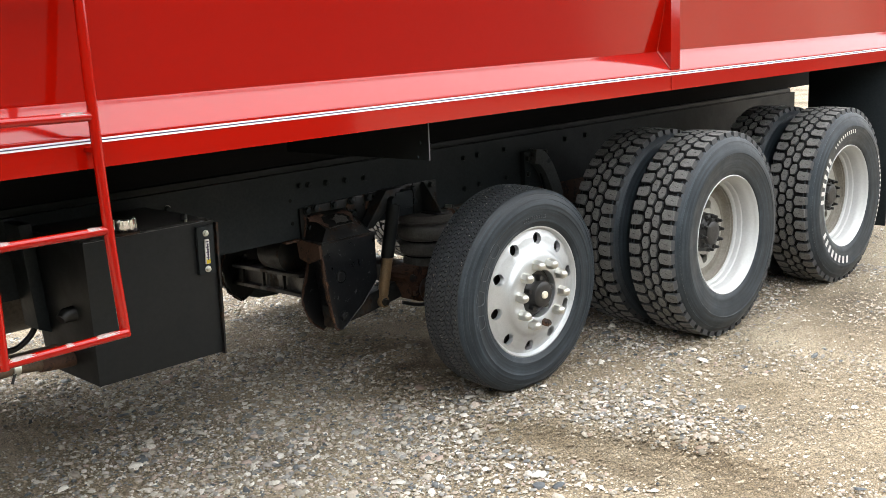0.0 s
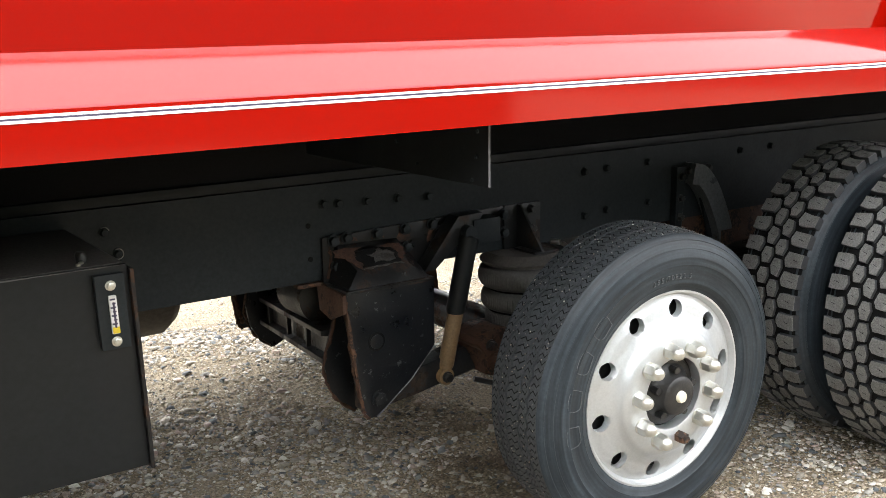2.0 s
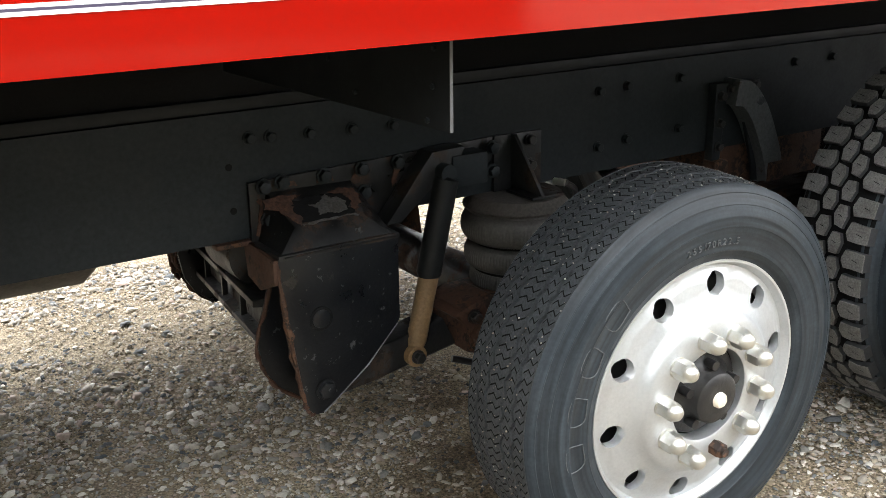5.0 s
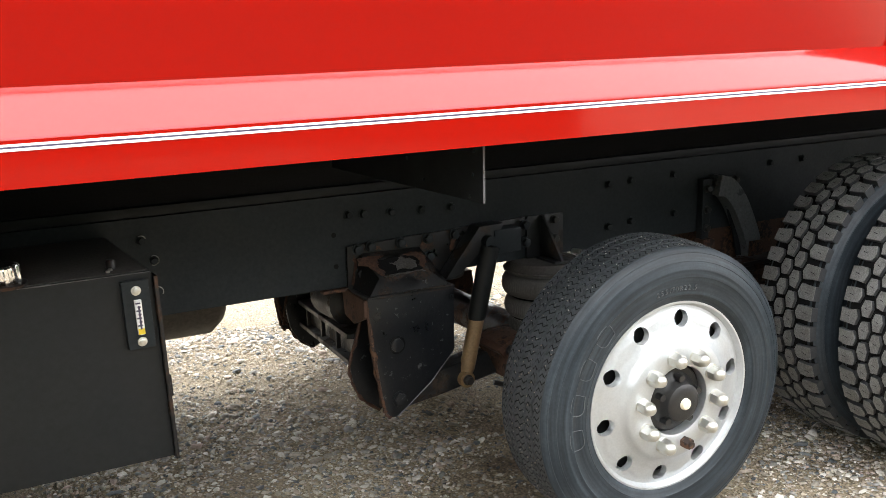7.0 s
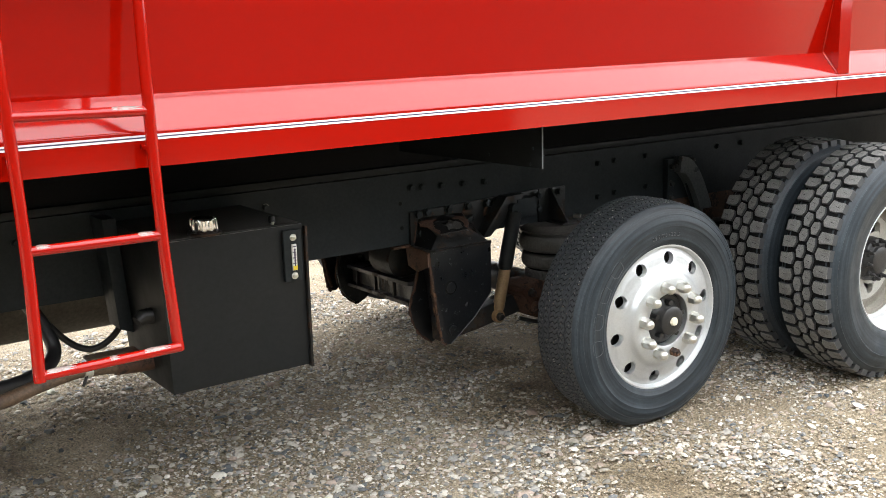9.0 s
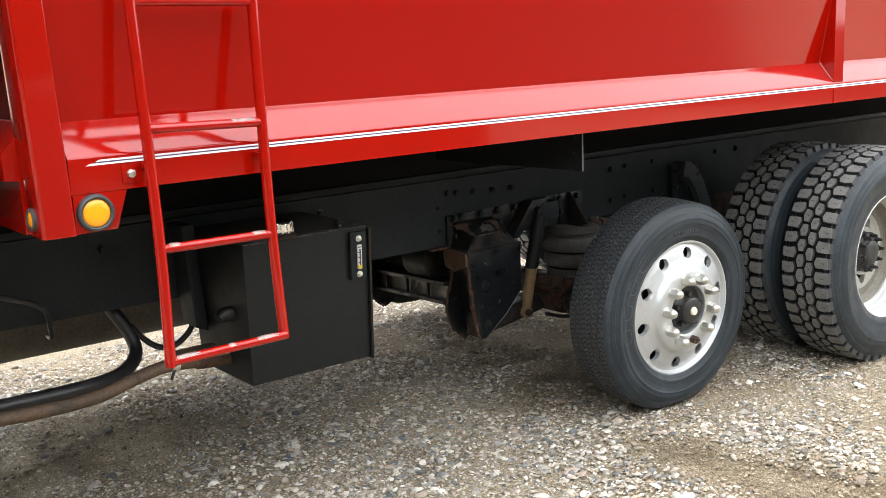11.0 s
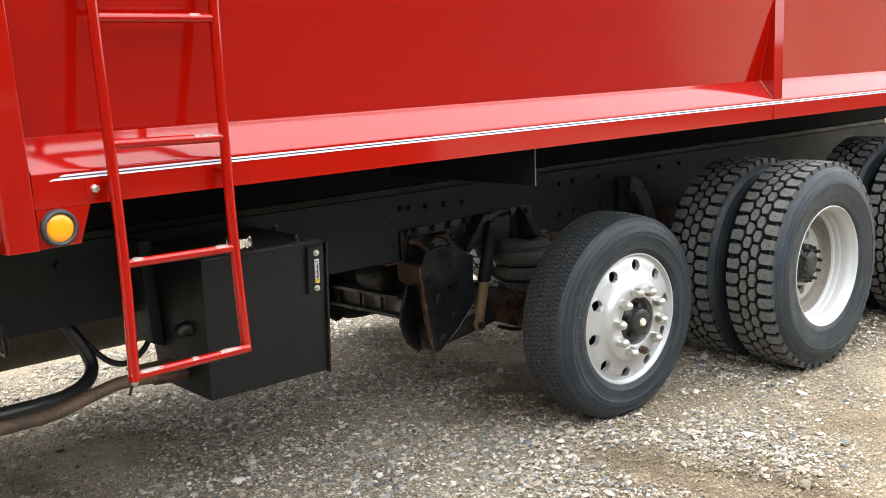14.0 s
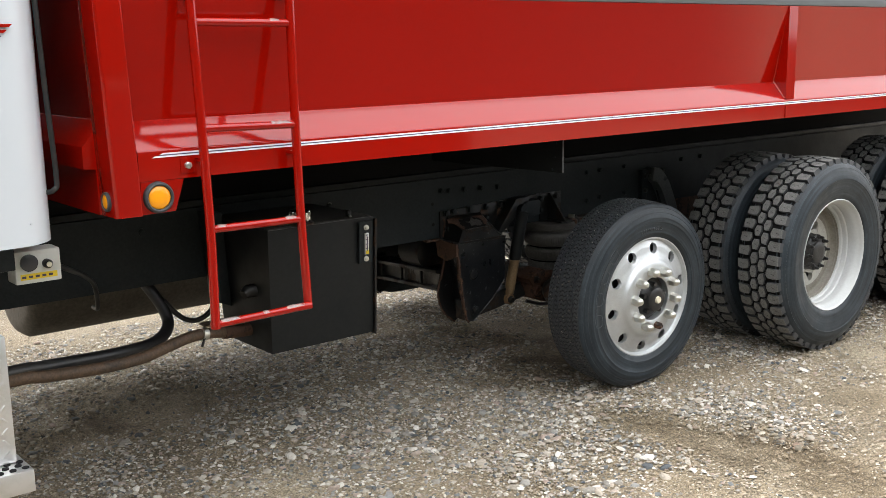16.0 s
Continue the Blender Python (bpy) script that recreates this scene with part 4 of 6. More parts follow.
    part("eye", tube(B(), [(-0.243, dy - s * 0.02, 0.812), (-0.243, dy + s * 0.06, 0.812)], 0.022, 16), M_BLACK, damper)
    # air spring
    cx, cy = 0.005, Y(0.89)
    prof = [(0.684, 0.05), (0.684, 0.125), (0.676, 0.129)]
    for z0, z1, r in ((0.674, 0.598, 0.143), (0.592, 0.526, 0.134), (0.520, 0.464, 0.120)):
        for k in range(9):
            a = math.pi * k / 8
            prof.append((z0 + (z1 - z0) * (1 - math.cos(a)) / 2, 0.104 + (r - 0.104) * math.sin(a) ** 0.6))
    prof.append((0.459, 0.06))
    bm = B()
    # fine cords run down the rubber
    rings = []
    for i, (z, r) in enumerate(prof):
        cord = 0.0 if i < 3 or (i - 3) % 9 in (0, 8) or i == len(prof) - 1 else 0.0009
        rings.append([bm.verts.new((cx + (r + cord * (-1) ** k) * math.cos(2 * math.pi * k / 200), cy + (r + cord * (-1) ** k) * math.sin(2 * math.pi * k / 200), z)) for k in range(200)])
    for p, q2 in zip(rings, rings[1:]):
        for k in range(200):
            bm.faces.new((p[k], p[(k + 1) % 200], q2[(k + 1) % 200], q2[k]))
    bm.faces.new(rings[0])
    bm.faces.new(rings[-1])
    spring = part("air_spring", bm, M_BELLOWS, truck, "dusty three-lobed rubber air spring")
    part("top_plate", tube(B(), [(cx, cy, 0.684), (cx, cy, 0.690), (cx, cy, 0.694), (cx, cy, 0.716)], [0.137, 0.139, 0.132, 0.118], 48), M_DUSTY, spring, "dusty top plate")
    for z in (0.595, 0.523):
        part("girdle_hoop", tube(B(), [(cx + 0.108 * math.cos(a), cy + 0.108 * math.sin(a), z) for a in np.linspace(0, 2 * math.pi, 40)], 0.006, 8, False), M_BLACK_SHADE, spring)
    brk = part("spring_bracket", prism(B(), [(-0.045, 0.862), (0.108, 0.86), (0.108, 0.716), (-0.045, 0.716)], "y", Y(0.918), Y(0.9295), 0.002), M_CAST, truck, "black bracket above the air spring")
    part("gusset", prism(B(), [(0.918, 0.861), (0.905, 0.861), (0.79, 0.725), (0.79, 0.717), (0.918, 0.717)] if not far else [(mirror(0.918), 0.861), (mirror(0.905), 0.861), (mirror(0.79), 0.725), (mirror(0.79), 0.717), (mirror(0.918), 0.717)], "x", 0.008, 0.018, 0.002), M_CAST, brk, "black triangular gusset")
    part("spring_tab", box(B(), -0.02, 0.08, min(Y(0.79), Y(0.90)), max(Y(0.79), Y(0.90)), 0.7165, 0.724, 0.002), M_RUSTY, brk)
    for x, z in ((0.067, 0.84), (0.069, 0.774), (0.04, 0.735)):
        part("bolt", bolt_mesh(0.013, 0.018), M_HUB, brk, "", pose(x, Y(0.917), z, 0, 0, 180 if far else 0))
    part("air_fitting", tube(B(), [(0.105, Y(0.86), 0.735), (0.118, Y(0.83), 0.735)], 0.0095, 12), M_CHROME, brk, "bright air fitting")
    part("air_line", tube(B(), bend([(0.12, Y(0.83), 0.735), (0.17, Y(0.85), 0.70), (0.19, Y(0.9), 0.62), (0.16, Y(0.95), 0.55)], 6), 0.008, 8), M_HOSE, brk, "black air line")
    # trailing arm and spring seat
    arm = part("trailing_arm", prism(B(), [(-0.62, 0.40), (-0.45, 0.405), (-0.25, 0.44), (-0.21, 0.36), (-0.45, 0.325), (-0.62, 0.30)], "y", Y(0.85), Y(0.93), 0.008), M_CAST, truck, "dark cast trailing arm")
    part("spring_saddle", prism(B(), [(-0.255, 0.46), (-0.18, 0.485), (-0.12, 0.483), (0.14, 0.483), (0.16, 0.33), (0.02, 0.29), (-0.15, 0.33), (-0.215, 0.355), (-0.20, 0.42)], "y", Y(0.80), Y(0.96), 0.008), M_RUST, arm, "rusty spring saddle")
    part("arm_bolt", bolt_mesh(0.026, 0.03), M_RUST, arm, "rusty pin", pose(-0.175, Y(0.80), 0.385, 0, 0, 180 if far else 0))
    part("arm_bolt", bolt_mesh(0.016, 0.02), M_HUB, arm, "", pose(-0.10, Y(0.80), 0.35, 0, 0, 180 if far else 0))
    part("clevis", prism(B(), [(-0.16, 0.42), (-0.10, 0.43), (-0.07, 0.33), (-0.12, 0.31)], "y", Y(0.76), Y(0.80), 0.006), M_RUST, arm, "rusty clevis")
    part("clamp_plate", prism(B(), [(-0.235, 0.475), (-0.15, 0.50), (-0.075, 0.455), (-0.16, 0.425)], "y", Y(0.79), Y(0.90), 0.004), M_RUST, arm, "tilted rusty clamp plate")
    part("shackle", prism(B(), [(-0.085, 0.47), (-0.055, 0.475), (-0.045, 0.39), (-0.06, 0.34), (-0.09, 0.345), (-0.098, 0.40)], "y", Y(0.752), Y(0.764), 0.004), M_RUST, arm, "rusty shackle plate")
    for x, z in ((-0.074, 0.452), (-0.07, 0.365), (-0.20, 0.452), (-0.115, 0.372)):
        part("arm_bolt", bolt_mesh(0.015, 0.022), M_SCALED, arm, "worn bolt", pose(x, Y(0.752 if x > -0.1 else 0.79), z, 0, 0, 180 if far else 0))
    part("arm_hose", tube(B(), bend([(-0.26, Y(0.80), 0.35), (-0.17, Y(0.77), 0.325), (-0.08, Y(0.75), 0.34), (-0.02, Y(0.74), 0.42)], 6), 0.009, 10), M_HOSE, arm, "black brake hose")
    part("brake_chamber", tube(B(), [(-0.14, Y(0.62), 0.40), (-0.14, Y(0.65), 0.40), (-0.14, Y(0.72), 0.40), (-0.14, Y(0.76), 0.40)], [0.05, 0.075, 0.075, 0.05], 24), M_RUSTY, truck, "rusty brake chamber")


def tandem_hanger():
    bm = B()
    # bolted leg and top, thin against the frame
    prism(bm, [(0.742, 0.916), (0.93, 0.912), (0.93, 0.885), (0.785, 0.872), (0.775, 0.66), (0.742, 0.66)], "y", 0.9, 0.9295, 0.003)
    h = part("spring_hanger", bm, M_BLACK, truck, "black cast spring hanger with rusty foot")
    # curved arm standing out from the frame
    bm = B()
    line_ = bend([(0.80, 0.0, 0.89), (0.85, 0.0, 0.878), (0.905, 0.0, 0.82), (0.95, 0.0, 0.74), (0.985, 0.0, 0.66), (1.0, 0.0, 0.585)], 5)
    top_, low_ = [], []
    for i, p in enumerate(line_):
        d = (line_[min(i + 1, len(line_) - 1)] - line_[max(i - 1, 0)]).normalized()
        side = Vector((-d.z, 0, d.x)) * 0.038
        top_.append((p.x - side.x, p.z - side.z))
        low_.append((p.x + side.x, p.z + side.z))
    prism(bm, top_ + low_[::-1], "y", 0.87, 0.9295)
    part("curved_arm", bm, M_ARM_LIT, h, "curved dark arm, its sky reflection put into the colour")
    part("side_web", prism(B(), low_ + [(0.94, 0.6), (0.92, 0.68), (0.88, 0.79), (0.835, 0.85)], "y", 0.905, 0.915), M_BLACK, h)
    part("foot", box(B(), 0.96, 1.035, 0.866, 0.9295, 0.56, 0.66, 0.008), M_RUST, h, "rusty foot")
    part("foot", box(B(), 0.735, 0.795, 0.88, 0.9295, 0.60, 0.69, 0.006), M_RUST, h, "rusty foot")
    for x, y, z in ((0.763, 0.899, 0.88), (0.763, 0.899, 0.80), (0.763, 0.899, 0.73), (0.905, 0.899, 0.90), (0.80, 0.899, 0.898)):
        part("bolt", bolt_mesh(0.012, 0.016), M_HUB, h, "", pose(x, y, z))
    bm = B()
    for k in range(6):
        box(bm, 0.72 + 0.03 * k, 3.05 - 0.03 * k, 0.80, 0.885, 0.60 - 0.018 * k - 0.016, 0.60 - 0.018 * k, 0.002)
    part("leaf_spring", bm, M_RUSTY, truck, "stack of rusty leaf springs")


# wheels
def polar(y, r, a):
    return (r * math.cos(a), y, r * math.sin(a))


def letter_ring(parent, text, r, size, start, y):
    """Raised letters along a circle, reading clockwise from the angle start."""
    bm = B()
    a = start
    for ch in text:
        cu = bpy.data.curves.new("letter", "FONT")
        cu.body, cu.size, cu.extrude, cu.align_x = ch, size, 0.0012, "CENTER"
        tmp = bpy.data.objects.new("letter", cu)
        me = bpy.data.meshes.new_from_object(tmp)
        ang = radians(a)
        rad, tang = Vector((math.cos(ang), 0, math.sin(ang))), Vector((math.sin(ang), 0, -math.cos(ang)))
        old = len(bm.verts)
        bm.from_mesh(me)
        bm.verts.ensure_lookup_table()
        for v in bm.verts[old:]:
            v.co = rad * (r + v.co.y) + tang * v.co.x + Vector((0, y - v.co.z, 0))
        bpy.data.objects.remove(tmp)
        bpy.data.curves.remove(cu)
        bpy.data.meshes.remove(me)
        a -= math.degrees((0.42 if ch in "/." else 0.72) * size / r)
    part("size_marking", bm, M_EMBOSS, parent, "raised tyre size letters", smooth=0)


def lift_wheel(place):
    """A polished aluminium disc wheel with ten hand holes on a ribbed tyre; y = 0 is the plane of the holes."""
    def face_y(r):
        pts = [(0.1, -0.038), (0.165, -0.038), (0.178, -0.034), (0.205, -0.012), (0.225, -0.003), (0.262, 0.004), (0.272, 0.012), (0.281, 0.014)]
        for (r0, y0), (r1, y1) in zip(pts, pts[1:]):
            if r <= r1:
                u = (r - r0) / (r1 - r0)
                u = u * u * (3 - 2 * u) if r0 > 0.17 else u
                return y0 + (y1 - y0) * u
        return pts[-1][1]
    bm = B()
    lathe(bm, [(0.20, 0.262), (0.08, 0.268), (0.014, 0.281), (0.009, 0.287), (0.002, 0.2885), (-0.003, 0.2915), (-0.003, 0.2965), (0.002, 0.299), (0.010, 0.2985), (0.014, 0.292)], 120)
    seg = 120
    def ring(rr):
        return [bm.verts.new(polar(face_y(rr), rr, 2 * math.pi * k / seg)) for k in range(seg)]
    rings = [ring(r) for r in (0.281, 0.276, 0.272)]
    for p, q in zip(rings, rings[1:]):
        for k in range(seg):
            bm.faces.new((p[k], p[(k + 1) % seg], q[(k + 1) % seg], q[k]))
    inner = [ring(r) for r in (0.214, 0.205, 0.198, 0.19, 0.184, 0.178, 0.172, 0.165, 0.14, 0.112)]
    for p, q in zip(inner, inner[1:]):
        for k in range(seg):
            bm.faces.new((p[k], p[(k + 1) % seg], q[(k + 1) % seg], q[k]))
    bore = [[bm.verts.new(polar(y, r, 2 * math.pi * k / seg)) for k in range(seg)] for y, r in ((-0.036, 0.1085), (0.0, 0.1085))]
    for p, q in ((inner[-1], bore[0]), (bore[0], bore[1])):
        for k in range(seg):
            bm.faces.new((p[k], p[(k + 1) % seg], q[(k + 1) % seg], q[k]))
    # ring of hand holes: each sector's border is bridged to its hole
    outer_ring, inner_ring, sector = rings[-1], inner[0], {}
    per = seg // 10
    for s_ in range(10):
        mid = radians(84.5 + 36 * s_)
        k0 = round((mid - math.pi / 10) / (2 * math.pi) * seg)
        # border, counter-clockwise, starting at inner right
        border = [inner_ring[(k0 + j) % seg] for j in range(per + 1)]
        left = [0.223, 0.232, 0.243, 0.254, 0.263]
        a_l, a_r = 2 * math.pi * (k0 + per) / seg, 2 * math.pi * k0 / seg
        key = ("L", (k0 + per) % seg), ("L", k0 % seg)
        for kk, aa in zip(key, (a_l, a_r)):
            if kk not in sector:
                sector[kk] = [bm.verts.new(polar(face_y(r), r, aa)) for r in left]
        border += sector[key[0]] + [outer_ring[(k0 + per - j) % seg] for j in range(per + 1)] + sector[key[1]][::-1]
        n = len(border)
        c0 = 2 * math.pi * (k0 + per / 2) / seg
        hole, back = [], []
        for v in border:
            a, r = math.atan2(v.co.z, v.co.x), math.hypot(v.co.x, v.co.z)
            da = (a - c0 + math.pi) % (2 * math.pi) - math.pi
            th = math.atan2((r - 0.243) * 1.3, da * 0.243)
            rr, aa = 0.243 + 0.0262 * math.sin(th), c0 + 0.0262 * math.cos(th) / 0.243
            hole.append(bm.verts.new(polar(face_y(rr) + 0.0005, rr, aa)))
            rr, aa = 0.243 + 0.025 * math.sin(th), c0 + 0.025 * math.cos(th) / 0.243
            back.append(bm.verts.new(polar(face_y(rr) + 0.022, rr, aa)))
        for i in range(n):
            j = (i + 1) % n
            bm.faces.new((border[i], border[j], hole[j], hole[i]))
            bm.faces.new((hole[i], hole[j], back[j], back[i]))
    sector.clear()
    wheel = part("lift_axle_wheel", bm, M_ALU, truck, "polished aluminium wheel with ten hand holes on a ribbed tyre", place, smooth=50)
    bm = B()
    r = lathe(bm, [(0.045, 0.26), (0.05, 0.11), (0.0, 0.106), (-0.01, 0.1)], 60)
    disc(bm, r[0])
    disc(bm, r[-1])
    part("brake_drum", bm, M_HUB, wheel, "dark drum behind the disc")
    bm = B()
    r = lathe(bm, [(-0.005, 0.09), (-0.02, 0.072), (-0.03, 0.062), (-0.058, 0.058), (-0.064, 0.05), (-0.064, 0.03)], 48)
    disc(bm, r[-1])
    for k in range(5):
        a = 2 * math.pi * k / 5 + 0.3
        tube(bm, [polar(-0.02, 0.072, a), polar(-0.046, 0.072, a)], 0.011, 10)
    hub = part("hub", bm, M_HUB, wheel, "greasy black hub")
    bm = B()
    r = lathe(bm, [(-0.062, 0.018), (-0.071, 0.017), (-0.075, 0.014), (-0.076, 0.004)], 32)
    disc(bm, r[-1])
    part("hub_cap", bm, M_CAP, wheel, "small cream centre cap")
    # tall nuts, one of them bare and rusty
    bm = B()
    tube(bm, [(0, 0.001, 0), (0, -0.003, 0), (0, -0.004, 0)], [0.024, 0.024, 0.021], 24)
    tube(bm, [(0, -0.004, 0), (0, -0.031, 0), (0, -0.0335, 0)], [0.0238, 0.0234, 0.0222], 6)
    tube(bm, [(0, -0.028, 0), (0, -0.034, 0), (0, -0.043, 0), (0, -0.049, 0), (0, -0.0525, 0), (0, -0.0535, 0)], [0.0212, 0.0206, 0.0172, 0.0132, 0.0075, 0.002], 20)
    first = None
    for k in range(10):
        a = radians(84.5 + 18 + 36 * k)
        at = Matrix.Translation(polar(-0.038, 0.1405, a)) @ pose(0, 0, 0, 0, 36 * k + 11, 0)
        if k == 5:
            b2 = tube(B(), [(0, 0, 0), (0, -0.024, 0), (0, -0.028, 0)], [0.0185, 0.0185, 0.015], 6)
            tube(b2, [(0, -0.028, 0), (0, -0.036, 0)], 0.010, 14)
            part("wheel_nut", b2, M_RUST, wheel, "bare rusty wheel nut", at, smooth=30)
        elif first is None:
            first = part("wheel_nut", bm, M_CHROME, wheel, "tall chromed wheel nut", at, smooth=32)
        else:
            again(first, wheel, at)
    # tyre
    half = 0.1275
    c = 0.118
    prof = [(0.235, 0.285), (0.244, 0.30)]
    side_ = [(0.0, 0.296), (-0.006, 0.303), (-0.011, 0.318), (-0.014, 0.321), (-0.0145, 0.325), (-0.017, 0.35), (-0.018, 0.372), (-0.0195, 0.374), (-0.0195, 0.378), (-0.016, 0.392),
             (-0.0165, 0.3935), (-0.0155, 0.397), (-0.008, 0.418), (-0.0085, 0.4195), (-0.005, 0.426), (0.004, 0.441), (0.0035, 0.4425), (0.008, 0.448), (0.014, 0.4555), (0.018, 0.4585)]
    tread = []
    ribs = [(0.019, 0.052), (0.059, 0.086), (0.093, 0.143), (0.150, 0.177), (0.184, 0.217)]
    for i, (a, b_) in enumerate(ribs):
        crown = lambda y: 0.4635 - 0.006 * ((y - c) / 0.1) ** 2
        tread += [(a, crown(a) - 0.010 if i else crown(a) - 0.001), (a + 0.0005, crown(a)), (b_ - 0.0005, crown(b_)), (b_, crown(b_) - 0.010 if i < 4 else crown(b_) - 0.001)]
    full = side_ + tread + [(2 * c - y, r) for y, r in side_[::-1]]
    lo, hi = len(side_) + 1, len(side_) + len(tread) - 2
    def wob(i, a):
        if lo < i < hi:
            k = (a * 62 / (2 * math.pi)) % 1.0
            return 0.0056 * (abs(2 * k - 1) * 2 - 1)
        return 0.0
    def stand(bm):
        for v in bm.verts:
            if v.co.z < -0.436:
                v.co.z = -0.436 + 0.05 * (v.co.z + 0.436)
        return bm
    bm = B()
    lathe(bm, full, 248, wob)
    stand(bm)
    tyre = part("tyre", bm, M_SIDEWALL, wheel, "black ribbed highway tyre with dusty sidewall", smooth=35)
    bm = B()
    lathe(bm, [(y, r + 0.0004) for y, r in tread], 248, lambda i, a: wob(i + len(side_), a))
    part("tread", stand(bm), M_LIFT_TREAD, tyre, "worn ribbed tread with stone chips", smooth=35)
    # cross sipes on the ribs
    bm = B()
    rng = random.Random(3)
    for i, (a, b_) in enumerate(ribs):
        for k in range(136):
            ang = 2 * math.pi * (k + 0.5 * (i % 2)) / 136
            w = 0.0085
            y0, y1 = (a + 0.003, b_ - 0.003)
            ym = (y0 + y1) / 2 + rng.uniform(-0.003, 0.003)
            crown = lambda y: 0.4635 - 0.006 * ((y - c) / 0.1) ** 2 + 0.0012
            zz = [(y0, ang), (ym - 0.006, ang + 0.026), (ym + 0.005, ang + 0.006), (y1, ang + 0.03)]
            for (ya, aa), (yb, ab) in zip(zz, zz[1:]):
                vs = [bm.verts.new(polar(y, crown(y), q)) for y, q in ((ya, aa), (yb, ab), (yb, ab + w), (ya, aa + w))]
                bm.faces.new(vs)
    tagged(part("tread_cut", stand(bm), M_BLACK_SHADE, tyre, "fine flat zigzag cuts in the tread, their shade painted dark", smooth=0), kind="stuff")
    bm = B()
    for k in range(950):
        y, a = rng.uniform(0.022, 0.214), rng.uniform(0, 2 * math.pi)
        p, q = 0.4635 - 0.006 * ((y - c) / 0.1) ** 2, 0.001 + 0.0022 * rng.uniform(0, 1) ** 2
        tube(bm, [polar(y, p - 0.001, a), polar(y, p + q * 0.7, a + 0.002)], [q, q * 0.5], 5)
    tagged(part("stone_chip", stand(bm), M_STONES, tyre, "pale chips of stone caught in the tread", smooth=0), kind="stuff")
    # raised maker's marks, as plain outlines
    a0, a1 = radians(-4.2), radians(4.2)
    four = [(0.338, a0), (0.338, a1), (0.378, a1), (0.378, a0)]
    mark = None
    for ang in (138, 155, 172, 189):
        at = pose(0, 0, 0, 0, -ang, 0)
        if mark is None:
            bm = tube(B(), bend([polar(-0.0183, r, a) for r, a in four] + [polar(-0.0183, *four[0])], 4), 0.0011, 6, False)
            mark = part("raised_mark", bm, M_EMBOSS, tyre, "raised outline mark", at)
        else:
            again(mark, tyre, at)
    letter_ring(tyre, "255/70R22.5", 0.336, 0.021, 104, -0.0178)
    return wheel



M_LIFT_TREAD = mat("worn_rib_tread", (0.046, 0.051, 0.056), 0.5, stain=0.7, sscale=34, stain_col=(0.026, 0.029, 0.032), grain=0.5, gscale=190, bump=0.5, bscale=140)


